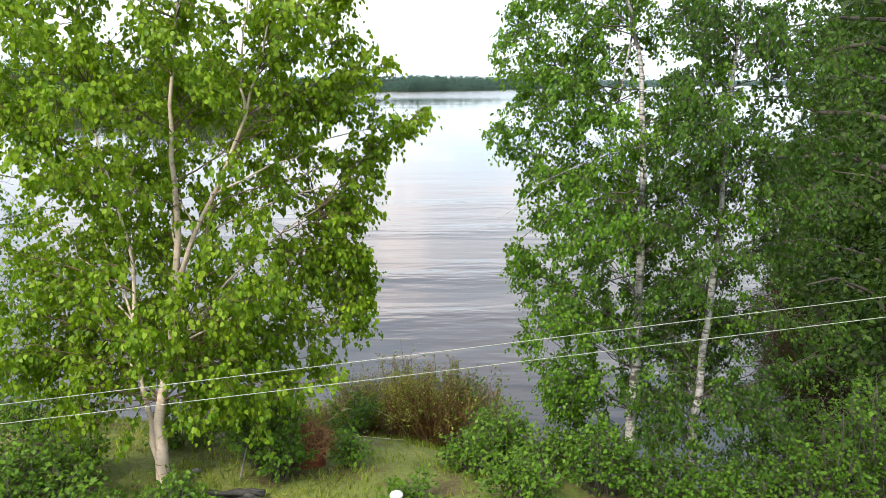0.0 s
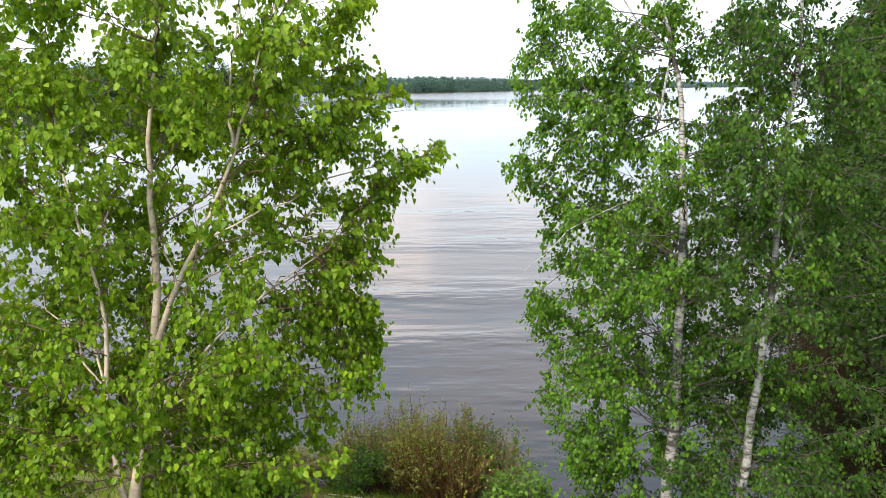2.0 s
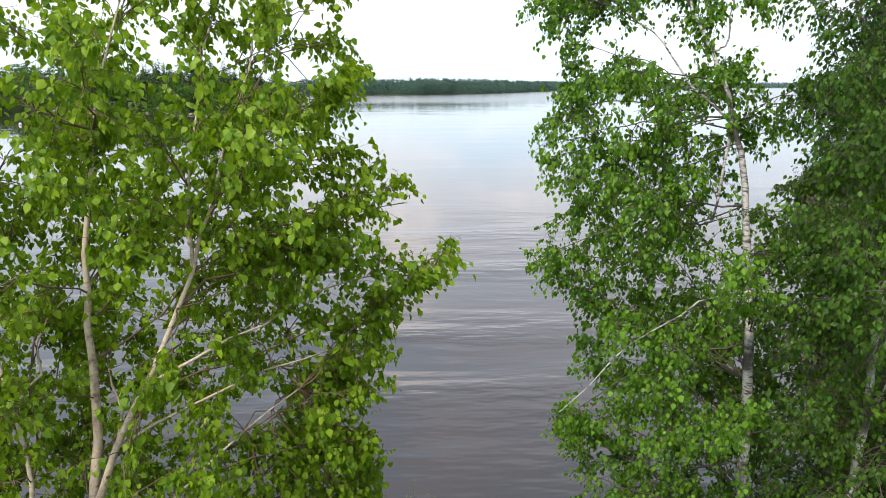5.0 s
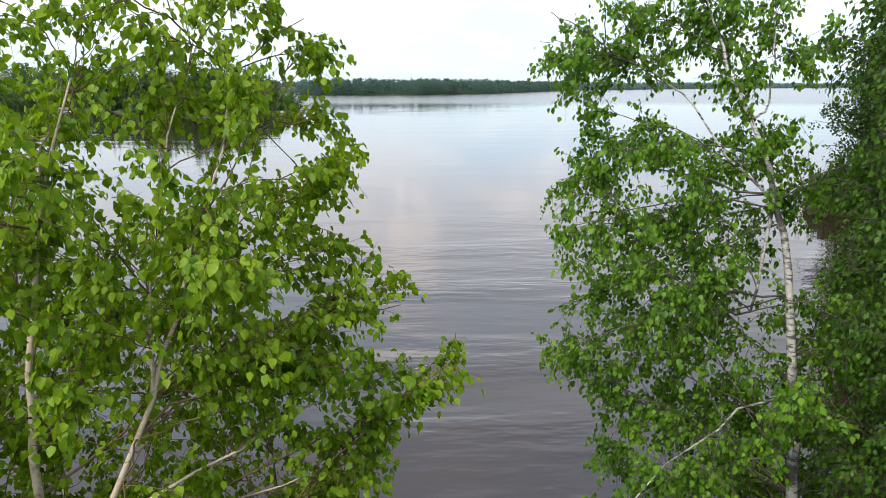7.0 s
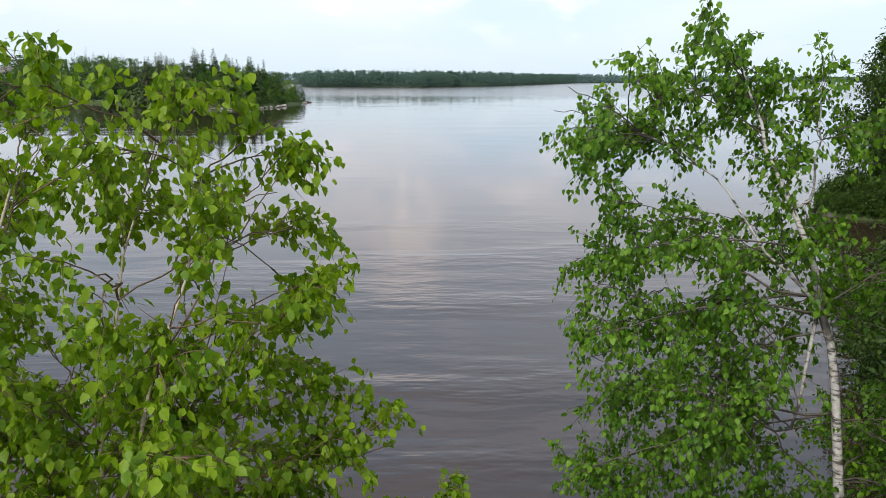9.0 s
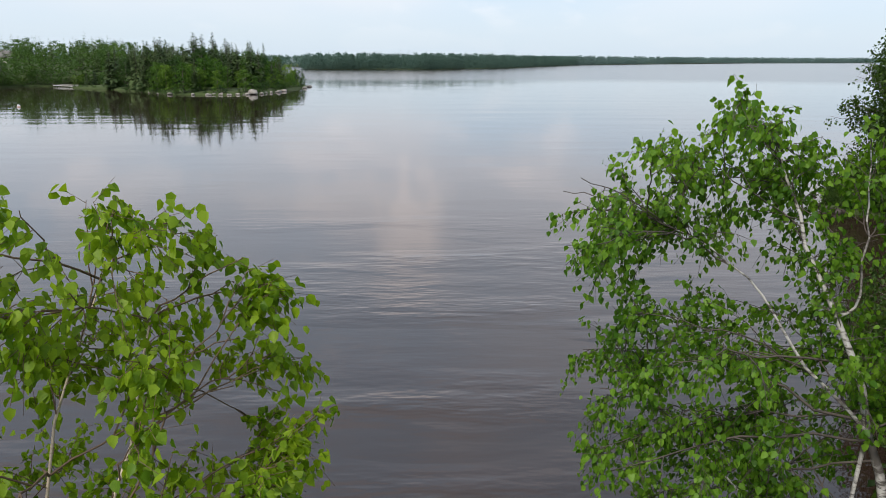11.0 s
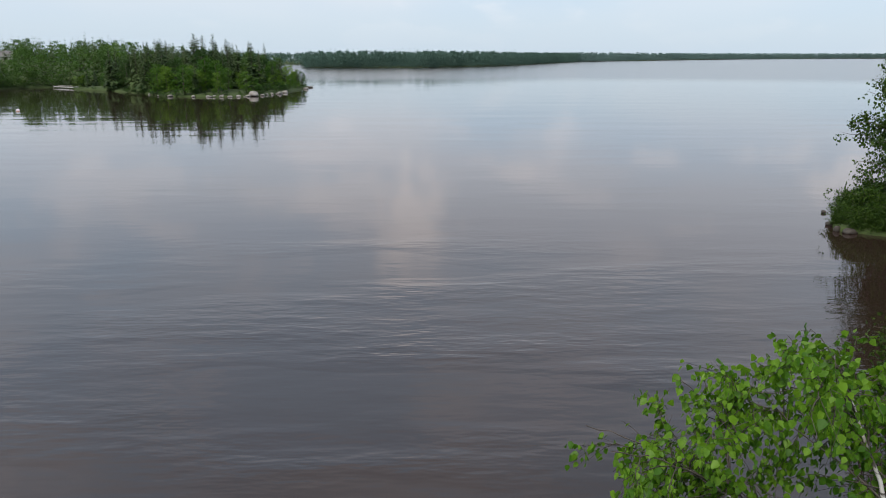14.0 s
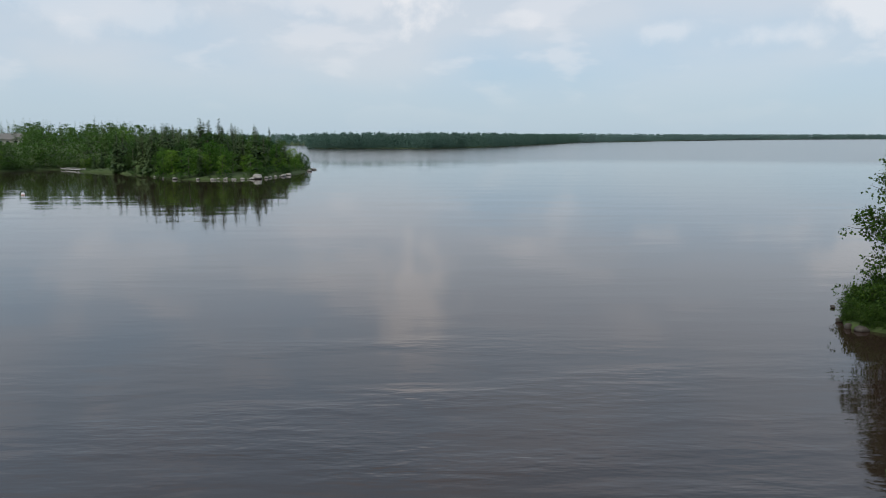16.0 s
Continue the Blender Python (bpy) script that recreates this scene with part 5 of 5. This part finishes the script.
def burn_barrel(x, y):
    z = ground_height(x, y) - 0.02
    root = thing("burn_barrel", "rusted orange steel barrel filled with dead brush", "barrel", at=(x, y, z))
    bm = bmesh.new()
    rings = []
    for k, (r, h) in enumerate(((0.20, 0), (0.205, 0.02), (0.20, 0.13), (0.212, 0.15), (0.20, 0.17), (0.20, 0.24), (0.212, 0.26), (0.20, 0.28), (0.20, 0.33), (0.185, 0.33), (0.185, 0.22))):
        rings.append([bm.verts.new((math.cos(a) * r, math.sin(a) * r, h)) for a in np.linspace(0, 2 * math.pi, 29)[:-1]])
    for a, b in zip(rings, rings[1:]):
        for k in range(28):
            bm.faces.new((a[k], a[(k + 1) % 28], b[(k + 1) % 28], b[k]))
    bm.faces.new(rings[-1])
    bm.faces.new(rings[0][::-1])
    part("barrel_shell", bm, M["rust"], root)
    heap = Bits()
    rng = np.random.default_rng(77)
    for k in range(700):
        a, r = rng.uniform(0, 2 * math.pi), 0.30 * math.sqrt(rng.uniform(0, 1))
        p0 = np.array([math.cos(a) * r, math.sin(a) * r, 0.28 + rng.uniform(0, 0.34) * (1 - r / 0.36)])
        w = rng.normal(0, 1, 3) * np.array([1, 1, 0.5])
        heap.tube(bow(p0, p0 + unit(w) * rng.uniform(0.08, 0.22), 0.03, rng, 4), (0.005, 0.004, 0.003, 0.002), 3)
    ob = tagged(new("brush_heap", heap.mesh("brush_heap", M["dead"])), "heap of dead rust-brown brush in the steel barrel", "brush heap", kind="stuff")
    ob.location = (x, y, z)


burn_barrel(-1.5, 7.95)


def white_post(x, y):
    z = ground_height(x, y)
    root = thing("marker_post", "white round-capped post standing in the grass", "post", at=(x, y, z))
    bm = bmesh.new()
    bmesh.ops.create_cone(bm, cap_ends=True, segments=20, radius1=0.05, radius2=0.05, depth=0.5, matrix=pose(0, 0, 0.2))
    part("post", bm, M["white_paint"], root)
    bm = bmesh.new()
    bmesh.ops.create_uvsphere(bm, u_segments=20, v_segments=10, radius=0.068, matrix=pose(0, 0, 0.45) @ Matrix.Diagonal((1, 1, 0.6, 1)))
    part("cap", bm, M["white_paint"], root)


white_post(-0.34, 6.22)


def timber_heap(x, y):
    rng = np.random.default_rng(12)
    for k in range(4):
        z = ground_height(x, y) + 0.04 + 0.035 * k
        b = Bits()
        a = rng.uniform(-0.5, 0.5)
        d = np.array([math.cos(a), math.sin(a), rng.normal(0, 0.1)]) * rng.uniform(0.16, 0.3)
        c = np.array([x + rng.normal(0, 0.06), y + rng.normal(0, 0.09), z])
        b.tube(bow(c - d, c + d, 0.02, rng, 7, 0.03), 0.034 * rng.uniform(0.7, 1.1, 7), 8)
        tagged(new("charred_log", b.mesh("charred_log", M["char"])), "short charred black log on the grass", "log", "charred logs")


timber_heap(-2.05, 6.85)


def board_pile(x, y):
    rng = np.random.default_rng(14)
    for k in range(4):
        z = ground_height(x, y) + 0.03 + 0.028 * k
        bm = bmesh.new()
        box_bm(bm, (rng.uniform(0.4, 0.7), 0.08, 0.022), pose(0, 0, 0, rng.uniform(-2, 2), rng.uniform(-2, 2), 0))
        bmesh.ops.bevel(bm, geom=bm.edges[:], offset=0.004, segments=1, affect="EDGES")
        me = bpy.data.meshes.new("board")
        bm.to_mesh(me)
        bm.free()
        me.materials.append(M["grey_wood"])
        ob = tagged(new("board", me), "weathered grey board lying on the bank", "board", "loose boards")
        ob.matrix_basis = pose(x + rng.normal(0, 0.1), y + rng.normal(0, 0.06), z, 0, 0, -12 + rng.normal(0, 7))


board_pile(-4.4, 8.0)


def rod(name, label, category, points, r, mat):
    rng = np.random.default_rng(3)
    b = Bits()
    pts = np.array(points, float)
    k = np.linspace(0, 1, len(pts))
    s = np.linspace(0, 1, 30)
    p = np.stack([np.interp(s, k, pts[:, c]) for c in range(3)], 1)
    for _ in range(4):
        p[1:-1] = (p[:-2] + 2 * p[1:-1] + p[2:]) / 4
    b.tube(p, np.linspace(r, r * 0.6, 30), 7)
    tagged(new(name, b.mesh(name, mat)), label, category)


rod("leaning_pole", "thin grey dead pole leaning in the shrubs", "pole", [(-2.22, 7.25, 1.9), (-2.15, 7.4, 2.3), (-2.05, 7.55, 2.75)], 0.014, M["grey_wood"])
rod("fallen_branch", "pale bare branch arching over the brown bushes", "branch", [(-1.75, 11.0, 1.0), (-1.45, 10.9, 1.3), (-1.0, 10.75, 1.42), (-0.55, 10.5, 1.3), (-0.3, 10.3, 1.05)], 0.010, M["cord"])
rod("fallen_branch", "pale bare branch lying on the grass", "branch", [(-1.55, 9.9, ground_height(-1.55, 9.9) + 0.01), (-1.1, 9.6, ground_height(-1.1, 9.6) + 0.02), (-0.55, 9.35, ground_height(-0.55, 9.35) + 0.02), (-0.35, 9.3, ground_height(-0.35, 9.3) + 0.03)], 0.009, M["cord"])

# ---------------------------------------------------------------- on and by the far water


def buoy(x, y):
    root = thing("mooring_buoy", "white mooring buoy with an orange foot on the lake", "buoy", at=(x, y, 0))
    bm = bmesh.new()
    bmesh.ops.create_uvsphere(bm, u_segments=20, v_segments=12, radius=0.32, matrix=pose(0, 0, 0.2))
    part("float", bm, M["white_paint"], root)
    bm = bmesh.new()
    bmesh.ops.create_cone(bm, cap_ends=True, segments=20, radius1=0.34, radius2=0.33, depth=0.14, matrix=pose(0, 0, 0.06))
    part("collar", bm, M["orange_paint"], root, "orange collar")


buoy(-87.7, 160.7)


def dock(x, y, length, turn):
    root = thing("dock", "long low white-railed boat dock on the far shore", "dock")
    root.matrix_basis = pose(x, y, 0, 0, 0, turn)
    for k in range(int(length / 0.5)):
        boxed("plank", (0.46, 1.8, 0.06), pose(-length / 2 + 0.25 + 0.5 * k, 0, 0.55), M["grey_wood"], root)
    for side in (-0.85, 0.85):
        boxed("beam", (length, 0.12, 0.2), pose(0, side, 0.42), M["white_paint"], root, "white beam")
        for k in range(7):
            bm = bmesh.new()
            bmesh.ops.create_cone(bm, cap_ends=True, segments=10, radius1=0.08, radius2=0.08, depth=1.5, matrix=pose(-length / 2 + 0.2 + k * (length - 0.4) / 6, side * 1.1, 0.3))
            part("pile", bm, M["grey_wood"], root)
    boxed("rail", (length, 0.05, 0.07), pose(0, 0.95, 0.80), M["white_paint"], root, "white hand rail")


dock(-134.9, 276.0, 15.0, -38)


def boat(x, y, z, turn, length=4.6):
    root = thing("rowing_boat", "small white open boat by the far shore", "boat", "small boats")
    root.matrix_basis = pose(x, y, z, 0, 0, turn)
    bm = bmesh.new()
    n, rows = 15, []
    for i in range(n):
        s = i / (n - 1)
        half = 0.72 * (math.sin(math.pi * min(0.98, 0.12 + 0.62 * s)) if s < 0.6 else math.sin(math.pi * 0.49) * (1 - ((s - 0.6) / 0.4) ** 2) + 0.02)
        sheer = 0.55 + 0.22 * s * s
        px = (s - 0.5) * length
        outer = [(px, -half, sheer), (px, -half * 0.9, 0.2), (px, -half * 0.45, -0.05), (px, 0, -0.12), (px, half * 0.45, -0.05), (px, half * 0.9, 0.2), (px, half, sheer)]
        inner = [(px, half * 0.93, sheer), (px, half * 0.8, 0.24), (px, 0, 0.02), (px, -half * 0.8, 0.24), (px, -half * 0.93, sheer)]
        rows.append([bm.verts.new(p) for p in outer + inner])
    for a, b in zip(rows, rows[1:]):
        for k in range(12):
            bm.faces.new((a[k], b[k], b[(k + 1) % 12], a[(k + 1) % 12]))
    bm.faces.new(rows[0])
    part("hull", bm, M["white_paint"], root)
    for px in (-1.2, 0.1, 1.1):
        boxed("thwart", (0.28, 1.1, 0.04), pose(px, 0, 0.4), M["grey_wood"], root, "grey wooden seat board")


boat(-124.0, 270.5, 0.05, 12)
boat(-121.0, 284.5, 0.3, 40, 4.0)


def house(x, y, turn):
    z = mainland_level(x, y) - 0.2
    root = thing("house", "beige house with a grey gable roof among the trees", "house")
    root.matrix_basis = pose(x, y, z, 0, 0, turn)
    bm = bmesh.new()
    w, d, h, ridge = 11.0, 8.0, 3.3, 5.9
    a = [bm.verts.new(p) for p in ((-w / 2, -d / 2, 0), (w / 2, -d / 2, 0), (w / 2, d / 2, 0), (-w / 2, d / 2, 0), (-w / 2, -d / 2, h), (w / 2, -d / 2, h), (w / 2, d / 2, h), (-w / 2, d / 2, h), (-w / 2, 0, ridge), (w / 2, 0, ridge))]
    for f in ((0, 1, 5, 4), (1, 2, 6, 9, 5), (2, 3, 7, 6), (3, 0, 4, 8, 7)):
        bm.faces.new([a[i] for i in f])
    part("wall", bm, M["siding"], root)
    bm = bmesh.new()
    for side in (-1, 1):
        p = [(-w / 2 - 0.5, side * (d / 2 + 0.6), h - 0.42), (w / 2 + 0.5, side * (d / 2 + 0.6), h - 0.42), (w / 2 + 0.5, 0, ridge + 0.02), (-w / 2 - 0.5, 0, ridge + 0.02)]
        low, high = [bm.verts.new(q) for q in p], [bm.verts.new((q[0], q[1], q[2] + 0.18)) for q in p]
        bm.faces.new(high)
        bm.faces.new(low[::-1])
        for i in range(4):
            bm.faces.new((low[i], low[(i + 1) % 4], high[(i + 1) % 4], high[i]))
    part("roof", bm, M["roofing"], root)
    boxed("chimney", (0.7, 0.7, 1.6), pose(2.0, 0.8, 5.8), M["roofing"], root)
    for px in (-3.6, -0.6, 3.2):
        for pz in (1.7,):
            frame_ob = boxed("window", (1.5, 0.10, 1.3), pose(px, -d / 2 - 0.03, pz), M["white_paint"], root)
            boxed("pane", (1.25, 0.04, 1.05), pose(px, -d / 2 - 0.09, pz), M["dark_glass"], frame_ob)


house(-225, 394, 12)
